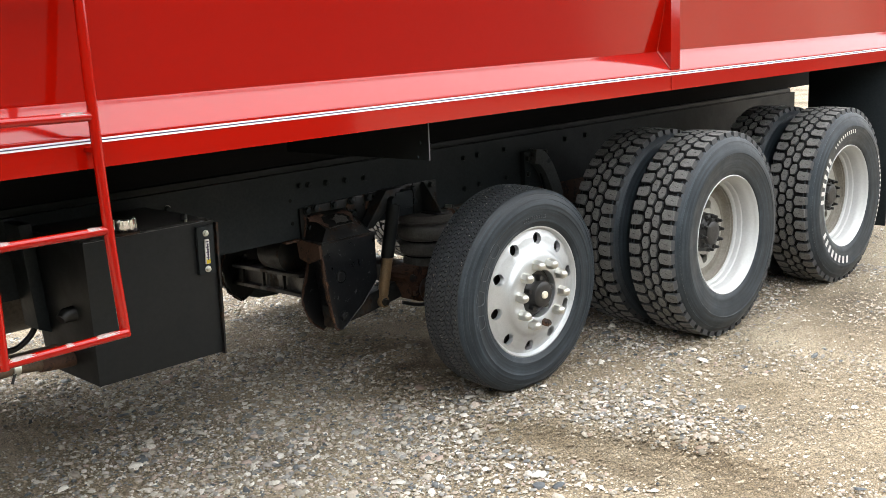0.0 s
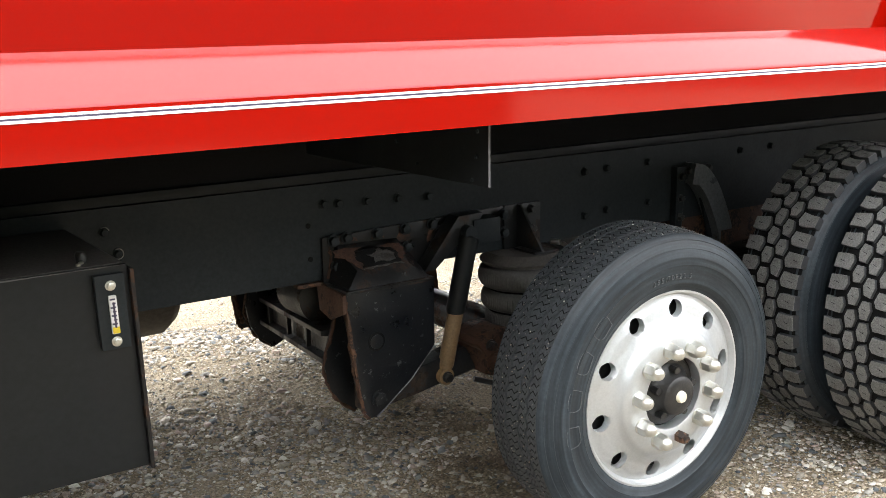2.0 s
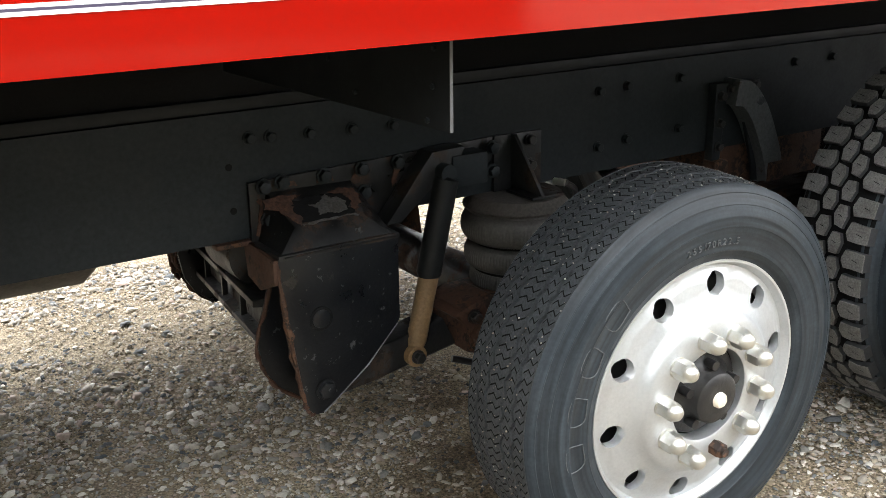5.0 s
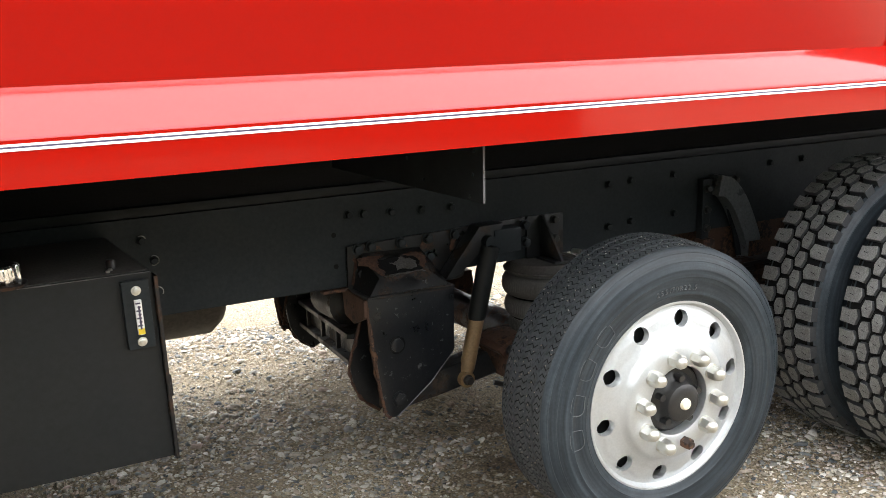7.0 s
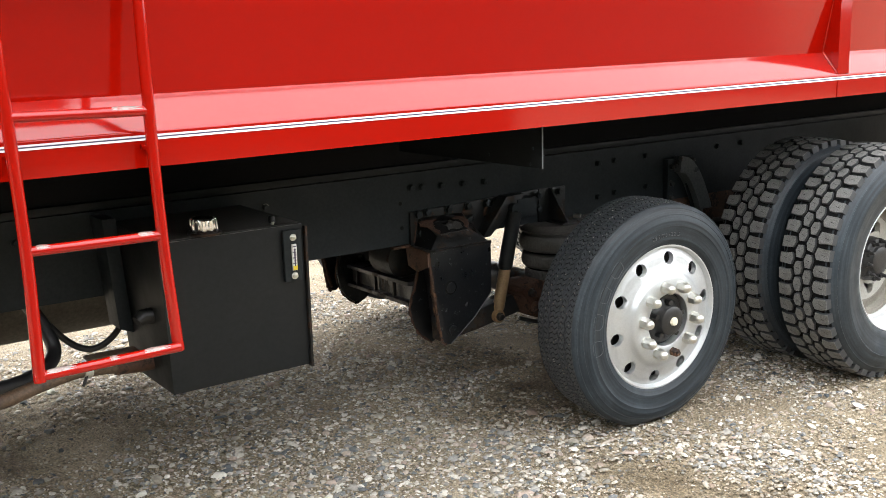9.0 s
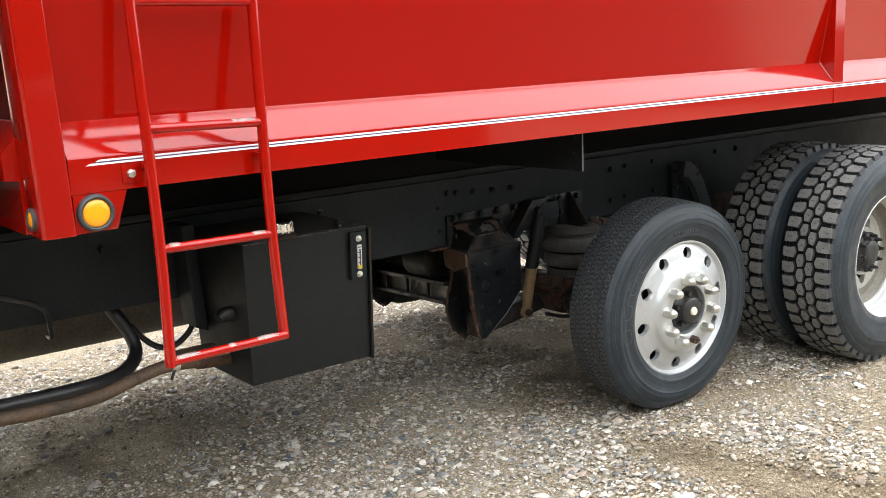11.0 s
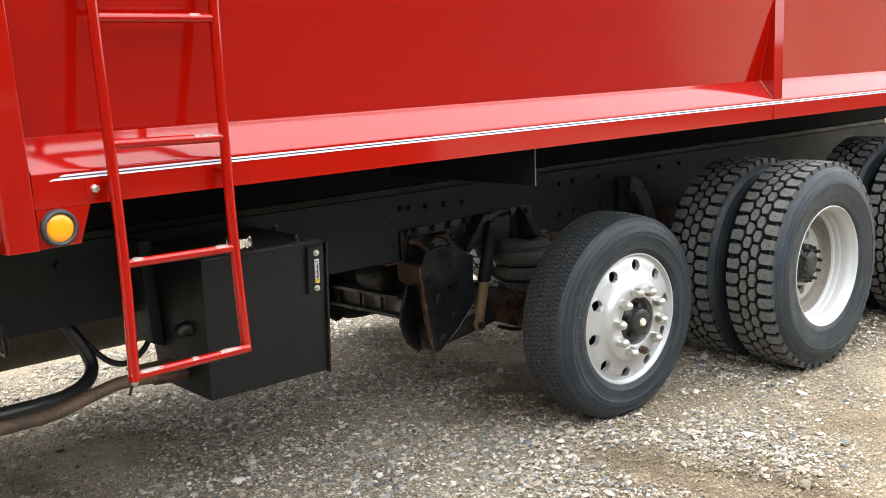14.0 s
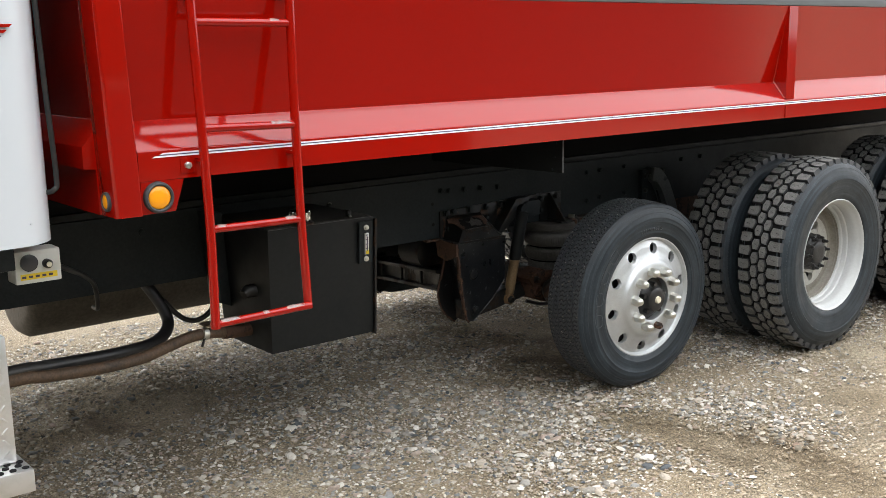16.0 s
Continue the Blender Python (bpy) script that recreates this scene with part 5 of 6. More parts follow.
def drive_tyre(parent, dy, detail, label, marks=False):
    side_ = [(0.004, 0.294), (-0.004, 0.302), (-0.012, 0.325), (-0.0125, 0.329), (-0.022, 0.37), (-0.026, 0.405), (-0.0275, 0.4065), (-0.0275, 0.411), (-0.023, 0.43), (-0.009, 0.462), (-0.0095, 0.4635), (0.002, 0.48), (0.0135, 0.4915)]
    c = 0.125
    full = side_ + [(0.03, 0.4975), (c, 0.500), (2 * c - 0.03, 0.4975)] + [(2 * c - y, r) for y, r in side_[::-1]]
    bm = B()
    lathe(bm, full, 128)
    tyre = part("tyre", bm, M_SIDEWALL, parent, label, Matrix.Translation((0, dy, 0)), smooth=35)
    # lugged tread: wide shoulder lugs and two staggered columns of six-sided blocks
    bm = B()
    n = 46
    pitch = 2 * math.pi / n
    rng = random.Random(17)
    def block(pts):
        base, mid, top = [], [], []
        pts = [(c + 0.905 * (y - c), a) for y, a in pts]
        cy = sum(p[0] for p in pts) / len(pts)
        ca = sum(p[1] for p in pts) / len(pts)
        high = rng.uniform(-0.0006, 0.0006)
        for y, a in pts:
            crown = 0.515 - 0.0045 * ((y - c) / 0.125) ** 2 + high
            a += rng.uniform(-0.007, 0.007)
            edge = abs(y - c) > 0.108
            base.append(bm.verts.new(polar(y + (math.copysign(0.004, y - c) if edge else 0.0), 0.483 if edge else 0.494, ca + (a - ca) * (1.0 if edge else 1.03))))
            mid.append(bm.verts.new(polar(y, crown - 0.0018, a)))
            top.append(bm.verts.new(polar(cy + (y - cy) * 0.955, crown, ca + (a - ca) * 0.955)))
        m_ = len(pts)
        for p, q in ((base, mid), (mid, top)):
            for i in range(m_):
                f = bm.faces.new((p[i], p[(i + 1) % m_], q[(i + 1) % m_], q[i]))
                f.material_index = 1 if p is base else 0
        bm.faces.new(top)
        a_, y_ = ca + rng.uniform(-0.004, 0.004), cy + (math.copysign(0.012, cy - c) if m_ == 8 else 0.0)
        wide, crown = (0.009, 0.0016) if m_ == 8 else (0.0065, 0.0016), 0.5155 - 0.0045 * ((y_ - c) / 0.125) ** 2 + high
        slits.append([(y_ - wide[0], a_ - wide[1] + 0.004, crown), (y_ + wide[0], a_ - wide[1] - 0.004, crown), (y_ + wide[0], a_ + wide[1] - 0.004, crown), (y_ - wide[0], a_ + wide[1] + 0.004, crown)])
    slits = []
    g = 0.5 * 0.86 * pitch
    for k in range(n):
        for sgn in (-1, 1):
            a = (k + (0.25 if sgn > 0 else -0.25)) * pitch
            yc, w1, w2, h = c + sgn * 0.0252, 0.0128, 0.0222, g * 0.93
            block([(yc - w1, a - h), (yc + w1, a - h), (yc + w2, a), (yc + w1, a + h), (yc - w1, a + h), (yc - w2, a)])
            b = a + pitch / 2
            out_, mid_, in_, tip = (c + sgn * d for d in (0.1275, 0.094, 0.065, 0.0555))
            block([(out_, b - g * 0.80), (out_, b + g * 0.74), (mid_, b + g * 0.90), (in_, b + g * 0.82), (tip, b + g * 0.14), (tip, b - g * 0.14), (in_, b - g * 0.86), (mid_, b - g * 0.76)])
    part("tread", bm, M_TREAD, tyre, "dusty lugged tread", smooth=25).data.materials.append(M_RUBBER)
    # near-black sheet between the blocks: the grooves' shade is put into its colour
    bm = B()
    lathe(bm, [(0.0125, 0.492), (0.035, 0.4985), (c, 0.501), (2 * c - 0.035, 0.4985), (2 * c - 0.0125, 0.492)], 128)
    part("tread_groove", bm, M_BLACK_SHADE, tyre, "groove floor, its shade painted near-black")
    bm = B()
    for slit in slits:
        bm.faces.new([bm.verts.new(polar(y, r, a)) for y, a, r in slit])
    tagged(part("tread_slit", bm, M_BLACK_SHADE, tyre, "short flat slits in the tread blocks, their shade painted dark", smooth=0), kind="stuff")
    if marks:
        def strokes(a0, a1, count, r0, h, lean=0.0):
            bm = B()
            for i in range(count):
                u = a0 + (a1 - a0) * (i + 0.5) / count
                wdt = (a1 - a0) / count * 0.24
                pts = [(r0, u - wdt), (r0, u + wdt), (r0 + h, u + wdt + lean), (r0 + h, u - wdt + lean)]
                vs = [bm.verts.new(polar(-0.0285 + (0.002 if r > 0.43 or r < 0.38 else 0.0), r, radians(a))) for r, a in pts]
                bm.faces.new(vs)
            part("sidewall_mark", bm, M_LINE, tyre, "white painted marks on the sidewall", smooth=0)
        strokes(172, 128, 6, 0.352, 0.042)
        strokes(118, 74, 11, 0.368, 0.022, 1.5)
        strokes(196, 262, 8, 0.352, 0.042)
        strokes(20, -40, 14, 0.405, 0.014)
    return tyre


def drive_wheel(x, near=True, marks=False):
    place = pose(x, -0.021, 0.5, 0, 6 if x < 2 else -9, 0) if near else pose(x, mirror(-0.021), 0.5, 0, 0, 180)
    bm = B()
    lathe(bm, [(0.012, 0.293), (0.004, 0.2985), (-0.003, 0.2985), (-0.005, 0.2955), (-0.002, 0.291), (0.01, 0.287), (0.022, 0.283), (0.03, 0.276), (0.05, 0.273), (0.076, 0.272), (0.08, 0.2655), (0.083, 0.2645), (0.103, 0.2635), (0.108, 0.255), (0.111, 0.2535), (0.118, 0.2525)], 96)
    wheel = part("drive_wheel", bm, M_RIM, truck, "dual drive wheel, white steel rim on lugged tyres", place, smooth=45)
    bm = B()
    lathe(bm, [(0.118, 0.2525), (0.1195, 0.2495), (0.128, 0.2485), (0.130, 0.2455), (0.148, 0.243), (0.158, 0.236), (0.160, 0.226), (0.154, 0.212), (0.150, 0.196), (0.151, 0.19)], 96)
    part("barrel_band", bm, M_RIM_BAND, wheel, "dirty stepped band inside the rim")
    # disc with two hand holes sunk deep in the barrel
    bm = B()
    seg, per = 100, 50
    outer = [bm.verts.new(polar(0.151, 0.19, 2 * math.pi * k / seg)) for k in range(seg)]
    inner = [bm.verts.new(polar(0.149, 0.112, 2 * math.pi * k / seg)) for k in range(seg)]
    core = [bm.verts.new(polar(0.149, 0.1, 2 * math.pi * k / seg)) for k in range(seg)]
    for k in range(seg):
        bm.faces.new((inner[k], inner[(k + 1) % seg], core[(k + 1) % seg], core[k]))
    for s_ in range(2):
        k0 = s_ * per
        border = [inner[(k0 + j) % seg] for j in range(per + 1)] + [outer[(k0 + per - j) % seg] for j in range(per + 1)]
        c0, n = 2 * math.pi * (k0 + per / 2) / seg, 2 * per + 2
        hole, back = [], []
        for i in range(n):
            th = math.pi * (i + 0.5) / (per + 1) - math.pi
            rr, aa = 0.146 + 0.0235 * math.sin(th), c0 + (0.3 if s_ else -0.3) + 0.0235 * math.cos(th) / 0.146
            hole.append(bm.verts.new(polar(0.1505, rr, aa)))
            back.append(bm.verts.new(polar(0.176, rr, aa)))
        for i in range(n):
            j = (i + 1) % n
            bm.faces.new((border[i], border[j], hole[j], hole[i]))
            bm.faces.new((hole[i], hole[j], back[j], back[i]))
    part("disc", bm, M_RIM_DISC, wheel, "cream steel disc with two hand holes", smooth=45)
    bm = B()
    r = lathe(bm, [(0.19, 0.2), (0.185, 0.12), (0.168, 0.122), (0.164, 0.104), (0.14, 0.098), (0.112, 0.095), (0.105, 0.088), (0.102, 0.066), (0.099, 0.063), (0.088, 0.06), (0.084, 0.054), (0.082, 0.03)], 48)
    disc(bm, r[-1])
    part("hub", bm, M_HUB, wheel, "black hub sunk in the rim")
    stud = None
    for k in range(10):
        at = Matrix.Translation(polar(0.112, 0.083, radians(36 * k + 12)))
        if stud is None:
            b2 = tube(B(), [(0, 0.02, 0), (0, -0.014, 0), (0, -0.018, 0)], [0.0145, 0.0145, 0.012], 6)
            tube(b2, [(0, -0.018, 0), (0, -0.036, 0), (0, -0.04, 0)], [0.0085, 0.0075, 0.004], 10)
            stud = part("hub_stud", b2, M_HUB, wheel, "black nut on a pointed stud", at, smooth=30)
        else:
            again(stud, wheel, at)
    drive_tyre(wheel, 0.0, True, "outer lugged tyre", marks)
    drive_tyre(wheel, 0.345, True, "inner lugged tyre")
    bm = B()
    lathe(bm, [(0.345, 0.2985), (0.36, 0.27), (0.52, 0.265), (0.59, 0.2985)], 48)
    part("inner_rim", bm, M_RIM, wheel)
    bm = B()
    r = lathe(bm, [(0.235, 0.20), (0.52, 0.205), (0.53, 0.1), (0.75, 0.07)], 48)
    disc(bm, r[-1])
    part("brake_drum", bm, M_RUST, wheel)
    return wheel


# tank
def hydraulic_tank():
    bm = box(B(), -1.855, -1.3725, 0.548, 0.926, 0.455, 0.958, 0.004)
    tank = part("hydraulic_tank", bm, M_TANK, truck, "black square hydraulic oil tank hung on the frame")
    part("top_plate", box(B(), -1.848, -1.380, 0.556, 0.92, 0.9585, 0.9615, 0.001), M_DUSTY, tank, "dusty black tank top")
    part("end_flange", box(B(), -1.372, -1.363, 0.538, 0.575, 0.448, 0.948, 0.002), M_RUSTY, tank, "rust-edged end flange")
    bm = box(B(), -1.450, -1.386, 0.536, 0.5475, 0.768, 0.943, 0.003)
    gauge = part("sight_gauge", bm, M_BLACK, tank, "oil sight gauge with white tube")
    part("tube", box(B(), -1.426, -1.409, 0.529, 0.537, 0.806, 0.896, 0.003), M_WHITE_STRIPE, gauge, "white sight tube")
    part("scale_mark", box(B(), -1.4195, -1.4155, 0.5275, 0.5295, 0.821, 0.881), M_DARK_STRIPE, gauge, "dark level mark")
    part("oil_level", box(B(), -1.425, -1.410, 0.5278, 0.5295, 0.808, 0.823), M_YELLOW, gauge, "yellowish oil")
    for k in range(7):
        part("scale_mark", box(B(), -1.4245 + 0.004 * (k % 2), -1.4135, 0.5272, 0.5292, 0.829 + 0.0095 * k, 0.8325 + 0.0095 * k), M_DARK_STRIPE, gauge)
    rng = random.Random(44)
    edge = [(-1.852 + 0.0237 * k, 0.5485, 0.9575) for k in range(21)]
    part("worn_edge", tube(B(), edge, [rng.uniform(0.0006, 0.0022) for _ in edge], 6), M_EDGE, tank, "rubbed bare upper edge", smooth=0)
    for x, y in ((-1.468, 0.566), (-1.458, 0.58)):
        part("plug", bolt_mesh(0.0055, 0.006, False), M_CHROME, tank, "small bright plug", pose(x, y, 0.9615, -90, 0, 0))
    for z in (0.918, 0.787):
        part("gauge_bolt", bolt_mesh(0.009, 0.01), M_CHROME, gauge, "bright gauge bolt", pose(-1.4175, 0.536, z))
    bm = B()
    tube(bm, [(-1.69, 0.58, 0.9617), (-1.69, 0.58, 0.968), (-1.69, 0.58, 0.970)], [0.05, 0.05, 0.042], 32)
    neck = part("filler_neck", bm, M_RUSTY, tank, "black filler neck")
    bm = B()
    rings = []
    for z, rr in ((0.970, 0.036), (0.977, 0.038), (1.008, 0.036), (1.013, 0.031)):
        rings.append([bm.verts.new((-1.69 + (rr + (0.0028 if k % 6 < 3 else -0.0015)) * math.cos(2 * math.pi * k / 72), 0.58 + (rr + (0.0028 if k % 6 < 3 else -0.0015)) * math.sin(2 * math.pi * k / 72), z)) for k in range(72)])
    for p, q in zip(rings, rings[1:]):
        for k in range(72):
            bm.faces.new((p[k], p[(k + 1) % 72], q[(k + 1) % 72], q[k]))
    bm.faces.new(rings[-1])
    part("filler_cap", bm, M_BRIGHT, neck, "bright fluted filler cap", smooth=30)
    part("breather", tube(B(), [(-1.45, 0.60, 0.958), (-1.45, 0.60, 0.98), (-1.45, 0.60, 0.985)], [0.012, 0.012, 0.008], 10), M_HUB, tank)
    part("side_fitting", tube(B(), [(-1.855, 0.66, 0.70), (-1.885, 0.66, 0.70), (-1.905, 0.655, 0.69)], [0.028, 0.026, 0.018], 16), M_HUB, tank, "black pipe fitting")
    part("tank_bracket", prism(B(), [(-1.905, 0.62), (-1.86, 0.60), (-1.86, 0.99), (-1.905, 0.99)], "y", 0.83, 0.929, 0.003), M_BLACK, tank, "black tank bracket")
    part("weld_stub", box(B(), -1.356, -1.342, 0.60, 0.64, 0.60, 0.66, 0.004), M_RUSTY, tank)
    part("weld_stub", box(B(), -1.356, -1.345, 0.62, 0.66, 0.50, 0.54, 0.004), M_RUSTY, tank)
    # the tank hangs a little out of square
    def hang(p):
        w = min(max((0.93 - p.y) / 0.38, 0.0), 1.05)
        return Vector((p.x - 0.014 - 0.082 * (p.z - 0.458), p.y - w * 0.155 * (p.z - 0.458), p.z))
    for ob in [tank] + list(tank.children_recursive):
        if ob.matrix_basis.translation.length > 0.01:
            ob.matrix_basis = Matrix.Translation(hang(ob.matrix_basis.translation) - ob.matrix_basis.translation) @ ob.matrix_basis
        else:
            for v in ob.data.vertices:
                v.co = hang(v.co)


def plumbing():
    part("hose", tube(B(), bend([(-2.21, 1.08, 0.80), (-2.16, 1.0, 0.694), (-2.126, 0.95, 0.612), (-2.132, 0.9, 0.547), (-2.23, 0.8, 0.525), (-2.40, 0.7, 0.539), (-2.71, 0.6, 0.574), (-2.84, 0.55, 0.593), (-3.3, 0.4, 0.62)], 8), 0.0235, 16), M_HOSE, truck, "thick black rubber hose")
    p = part("pipe", tube(B(), bend([(-1.84, 0.72, 0.52), (-1.95, 0.7, 0.533), (-2.12, 0.66, 0.56), (-2.25, 0.63, 0.55), (-2.37, 0.6, 0.535), (-2.537, 0.57, 0.539), (-2.73, 0.55, 0.556), (-2.845, 0.53, 0.572), (-3.3, 0.38, 0.60)], 8), 0.0215, 16), M_PIPE, truck, "brown dirty return pipe")
    part("clamp", tube(B(), [(-2.085, 0.668, 0.556), (-2.11, 0.662, 0.559)], 0.026, 16), M_CHROME, p, "bright hose clamp")
    part("clamp_screw", tube(B(), [(-2.10, 0.645, 0.55), (-2.115, 0.645, 0.515)], 0.005, 8), M_HUB, p)
    part("elbow", tube(B(), bend([(-1.84, 0.72, 0.525), (-1.90, 0.705, 0.528), (-2.0, 0.69, 0.54)], 4), 0.026, 16), M_RUST, p, "rusty pipe elbow")
    part("pipe_bracket", box(B(), -2.09, -1.93, 0.65, 0.71, 0.583, 0.592, 0.002), M_PIPE, p, "brown flat bracket")
    part("loop_hose", tube(B(), bend([(-2.12, 0.95, 0.64), (-2.079, 0.95, 0.588), (-2.035, 0.95, 0.55), (-1.985, 0.95, 0.535), (-1.935, 0.95, 0.552), (-1.89, 0.95, 0.60), (-1.86, 0.95, 0.70)], 8), 0.011, 12), M_HOSE, truck, "thin looped hose")
    part("air_line", tube(B(), bend([(-2.745, 0.38, 0.975), (-2.70, 0.42, 0.95), (-2.638, 0.5, 0.914), (-2.518, 0.7, 0.842), (-2.431, 0.85, 0.769), (-2.406, 0.9, 0.673), (-2.40, 0.96, 0.66)], 8), 0.009, 10), M_HOSE, truck, "black air line")
    bm = B()
    lathe(bm, [(0.0, 0.02), (0.0, 0.20), (0.01, 0.235), (0.05, 0.265), (1.53, 0.265), (1.57, 0.235), (1.58, 0.20), (1.58, 0.02)], 40)
    part("fuel_tank", bm, M_FARTANK, truck, "dull brown fuel tank on the far side", pose(-0.78, 2.1, 0.555, 0, 0, 90))


def cab():
    bm = B()
    out = [(-4.7, 0.02), (-2.945, 0.02)] + [(-2.945 + 0.13 * math.sin(radians(a)), 0.15 - 0.13 * math.cos(radians(a))) for a in range(15, 91, 15)]
    out += [(x, mirror(y)) for x, y in out[::-1]]
    prism(bm, out, "z", 1.098, 2.75)
    c = part("cab", bm, M_WHITE, truck, "white painted cab with rounded rear corner")
    for a in (20, 55):
        x, y = -2.945 + 0.1305 * math.sin(radians(a)), 0.15 - 0.1305 * math.cos(radians(a))
        rv = part("rivet", bolt_mesh(0.004, 0.003, False), M_WHITE, c, "", pose(x, y, 1.16, 0, 0, a))
    for z in (1.66, 1.675, 1.69):
        part("decal_bar", prism(B(), [(-3.3, z), (-3.3, z + 0.008), (-2.905 - (1.69 - z), z + 0.008), (-2.915 - (1.69 - z), z)], "y", 0.0145, 0.0215), M_RED if z > 1.665 else M_DARK_STRIPE, c, "red and dark decal bar", smooth=0)
    part("grab_handle", tube(B(), bend([(-2.835, 0.1, 1.232), (-2.812, 0.08, 1.24), (-2.802, 0.08, 1.28), (-2.812, 0.08, 1.512), (-2.82, 0.08, 1.757), (-2.828, 0.09, 2.1)], 8), 0.0075, 12), M_HUB, c, "black grab rail")
    part("back_panel", box(B(), -2.8145, -2.807, 0.16, mirror(0.16), 1.1, 2.74), M_BLACK, c, "dark back of the cab")
    part("cab_floor_beam", box(B(), -4.5, -2.9, 0.2, mirror(0.2), 1.0, 1.0975, 0.004), M_BLACK, c, "black cab underframe")
    bm = box(B(), -2.876, -2.738, 0.29, 0.37, 0.935, 1.036, 0.006)
    b = part("control_box", bm, M_BOX, truck, "grey-white control box with gauge and knob")
    part("gauge", tube(B(), [(-2.835, 0.291, 1.0), (-2.835, 0.281, 1.0), (-2.835, 0.279, 1.0)], [0.026, 0.026, 0.022], 28), M_DARKGLASS, b, "round pressure gauge")
    part("knob", tube(B(), [(-2.782, 0.291, 0.992), (-2.782, 0.272, 0.992), (-2.782, 0.266, 0.992)], [0.014, 0.014, 0.01], 16), M_HUB, b, "black knob")
    part("knob", tube(B(), [(-2.782, 0.266, 0.992), (-2.782, 0.262, 0.992)], 0.008, 16), M_CAP, b, "brass knob centre")
    part("warning_label", box(B(), -2.862, -2.752, 0.2885, 0.2905, 0.948, 0.966), M_YELLOW, b, "yellow warning label")
    for k in range(5):
        part("label_bar", box(B(), -2.858 + 0.02 * k, -2.846 + 0.02 * k, 0.2878, 0.2888, 0.953, 0.960), M_DARK_STRIPE, b)
    # step and tool box of tread plate
    bm = box(B(), -3.9, -3.005, 0.0, 0.5, 0.50, 0.865, 0.008)
    s = part("step_box", bm, M_PLATE, truck, "aluminium tread plate step box below the cab")
    part("step", box(B(), -3.9, -2.982, -0.07, 0.2, 0.43, 0.497, 0.008), M_PLATE, s, "perforated step edge")
    hole = None
    for i in range(8):
        for j in range(3):
            at = pose(-3.0 - 0.034 * i - 0.012 * (j % 2), -0.05 + 0.026 * j, 0.4972)
            if hole is None:
                bm = B()
                tube(bm, [(0, 0, -0.004), (0, 0, 0.003), (0, 0, 0.0045)], [0.0095, 0.0095, 0.0075], 12)
                hole = part("grip_hole", bm, M_BLACK_SHADE, s, "dark raised grip hole", at)
            else:
                again(hole, s, at)
    lug = None
    for i in range(9):
        for j in range(10):
            at = pose(-3.03 - 0.03 * i, -0.001, 0.53 + 0.033 * j, 0, 45 if (i + j) % 2 else -45, 0)
            if lug is None:
                lug = part("tread_lug", box(B(), -0.011, 0.011, -0.0018, 0.001, -0.003, 0.003, 0.001), M_PLATE, s, "raised lug", at)
            else:
                again(lug, s, at)


def rear():
    f = part("mud_flap", box(B(), 3.24, 3.252, 0.02, 0.56, 0.2, 1.247, 0.003), M_BLACK, truck, "black rubber mud flap behind the rear wheels")
    part("mud_flap", box(B(), 3.24, 3.252, mirror(0.56), mirror(0.02), 0.2, 1.247, 0.003), M_BLACK, truck, "black rubber mud flap behind the rear wheels")
    for x in (1.204, 2.55):
        bm = B()
        r = lathe(bm, [(0.6, 0.07), (1.1, 0.075), (1.2, 0.19), (1.33, 0.22), (1.46, 0.19), (1.56, 0.075), (2.06, 0.07)], 32)
        part("drive_axle", bm, M_RUST, truck, "rusty drive axle housing", pose(x, 0, 0.5))
    part("torque_rod_seat", box(B(), 0.80, 1.35, 0.945, 1.25, 0.5, 0.74, 0.02), M_RUST, truck, "rusty torque rod seat between the axles")
    part("axle_crossmember", box(B(), 1.30, 1.42, 0.945, mirror(0.945), 0.42, 0.96, 0.01), M_BLACK_SHADE, truck, "dark crossmember between the rear axles")
    part("drive_shaft", tube(B(), [(-3.5, MID, 0.86), (1.0, MID, 0.64)], 0.055, 20), M_RUSTY, truck, "dusty drive shaft")
    part("lift_axle", tube(B(), [(0.06, 0.42, 0.40), (0.06, 0.8, 0.38), (0.06, mirror(0.8), 0.38), (0.06, mirror(0.42), 0.40)], [0.05, 0.065, 0.065, 0.05], 20), M_RUSTY, truck, "rusty lift axle beam")


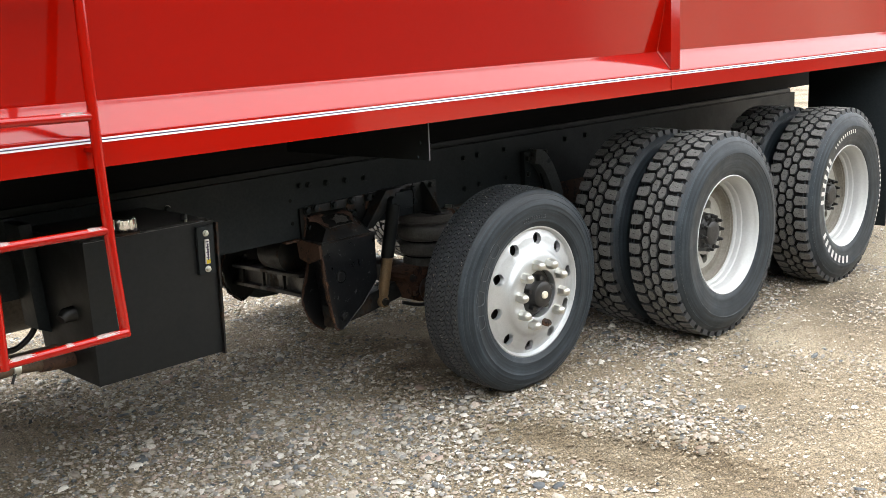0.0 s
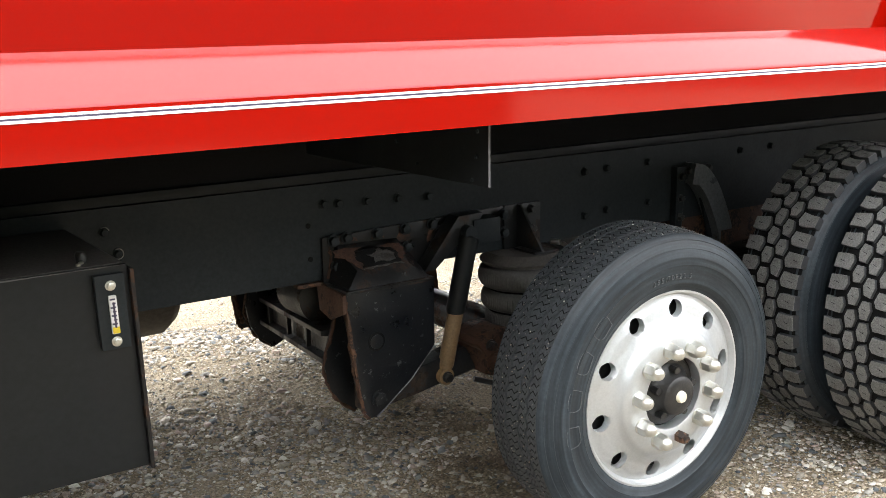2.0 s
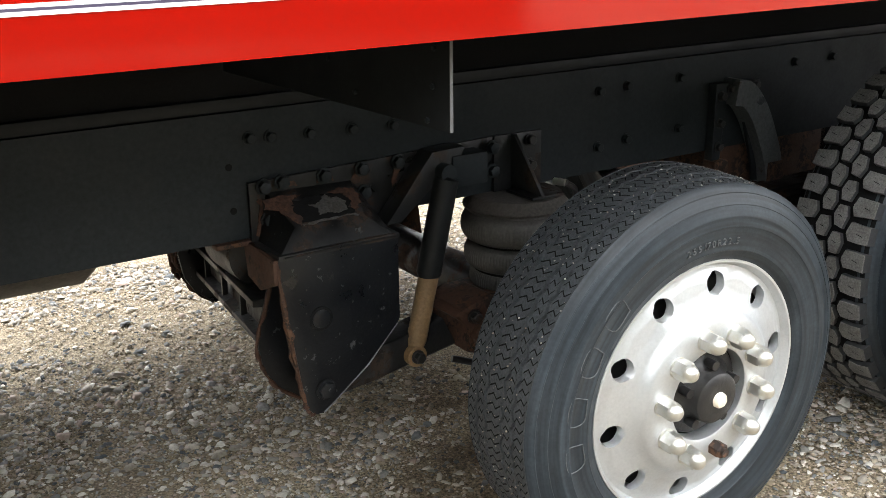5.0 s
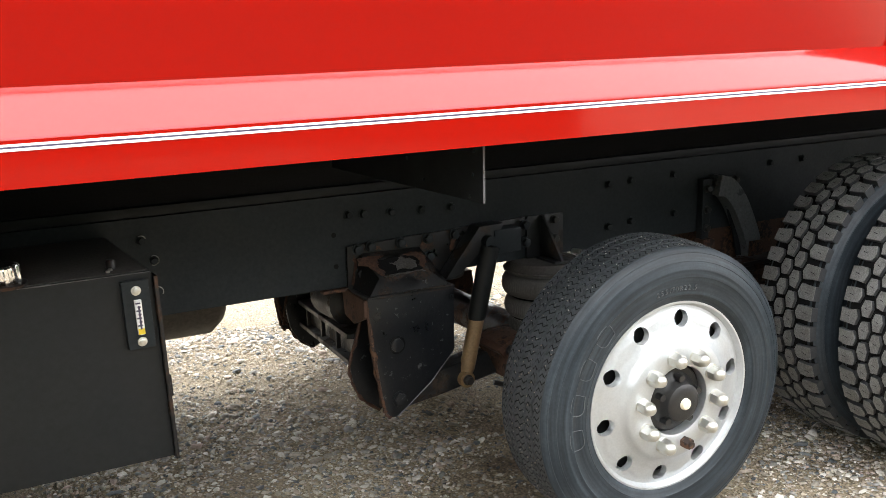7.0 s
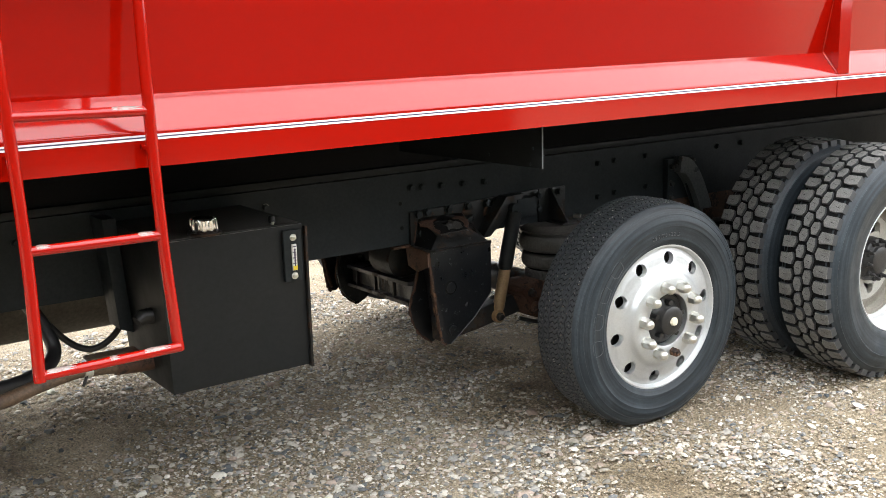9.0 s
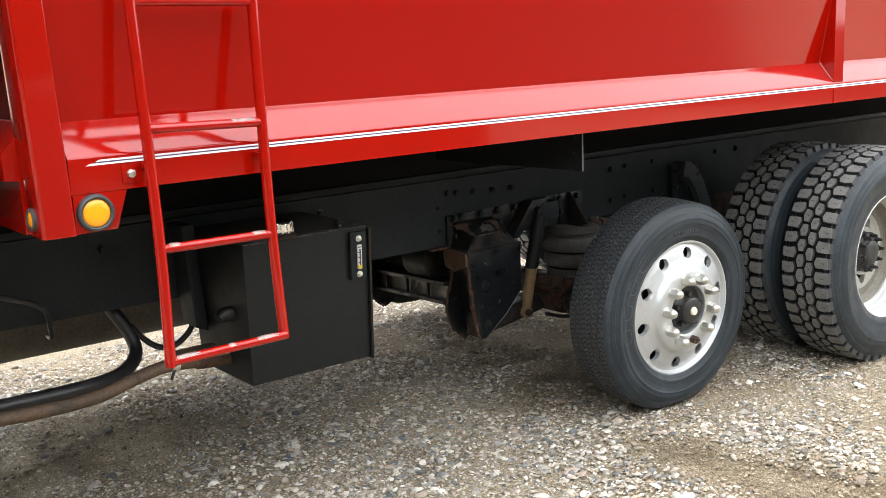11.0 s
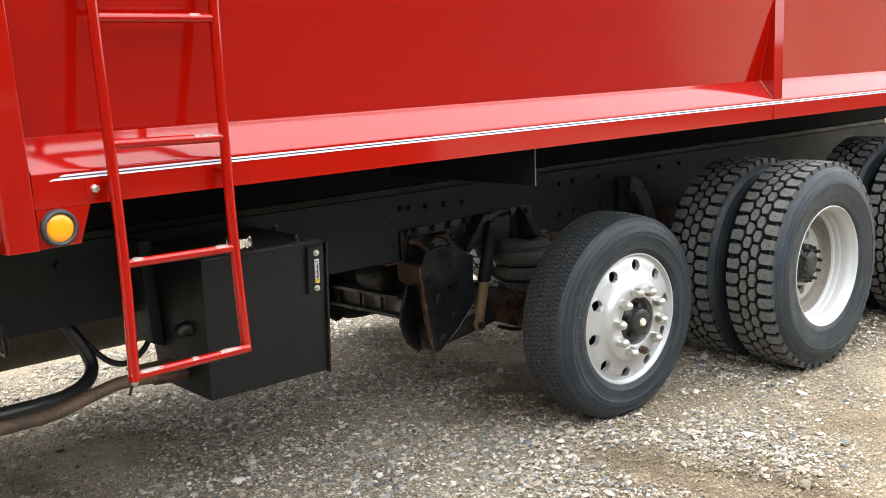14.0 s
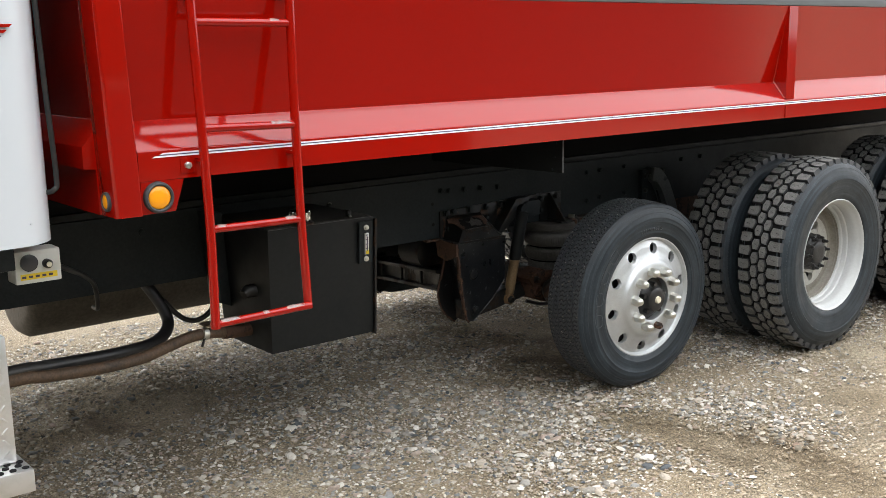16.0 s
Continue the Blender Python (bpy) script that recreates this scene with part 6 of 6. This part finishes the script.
body = dump_body()
ladder(body)
chassis()
lift_suspension(0)
near_parts = set(truck.children)
lift_suspension(1)
for ob in set(truck.children) - near_parts:
    ob.matrix_basis = Matrix.Translation((0.08, 0, 0)) @ ob.matrix_basis
tandem_hanger()
lift_wheel(pose(-0.022, 0.221, 0.434, 2.0, 0, -1.6) @ Matrix.Scale(0.972, 4))
drive_wheel(1.204)
drive_wheel(2.55, True, True)
drive_wheel(1.62, False)
drive_wheel(2.55, False)

lift_wheel(pose(0.05, mirror(0.221) - 0.05, 0.56, 0, 0, 180))
# cross beam between the two hangers, a channel open towards the cab
bm = prism(B(), [(0.0, 0.46), (0.0, 0.476), (0.03, 0.479), (0.03, 0.543), (0.0, 0.546), (0.0, 0.562), (0.13, 0.562), (0.13, 0.46)], "y", 0.978, 1.682, 0.002)
for v in bm.verts:
    v.co.x += -0.70 + 0.176 * (v.co.y - 0.978)
    v.co.z -= 0.018 + 0.095 * (v.co.y - 0.978)
cross = part("cross_beam", bm, M_CAST, truck, "rust-streaked dark steel channel beam between the hangers")
for y in (1.15, 1.36, 1.58):
    part("stiffener", prism(B(), [(-0.69 + 0.176 * (y - 0.978), 0.457 - 0.095 * (y - 0.978)), (-0.675 + 0.176 * (y - 0.978), 0.457 - 0.095 * (y - 0.978)), (-0.675 + 0.176 * (y - 0.978), 0.532 - 0.095 * (y - 0.978)), (-0.69 + 0.176 * (y - 0.978), 0.532 - 0.095 * (y - 0.978))], "y", y, y + 0.008), M_CAST, cross)
part("lift_chamber", tube(B(), [(-0.60, 1.12, 0.60), (-0.60, 1.14, 0.60), (-0.60, 1.3, 0.60), (-0.60, 1.32, 0.60)], [0.05, 0.085, 0.085, 0.05], 24), M_CAST, truck, "dark rust-spotted lift air chamber")
hydraulic_tank()
plumbing()
cab()
rear()


# keep to three levels: truck, part, sub-part
for ob in list(truck.children_recursive):
    while ob.parent is not truck and ob.parent.parent is not truck:
        ob.matrix_basis = ob.parent.matrix_basis @ ob.matrix_basis
        ob.parent = ob.parent.parent
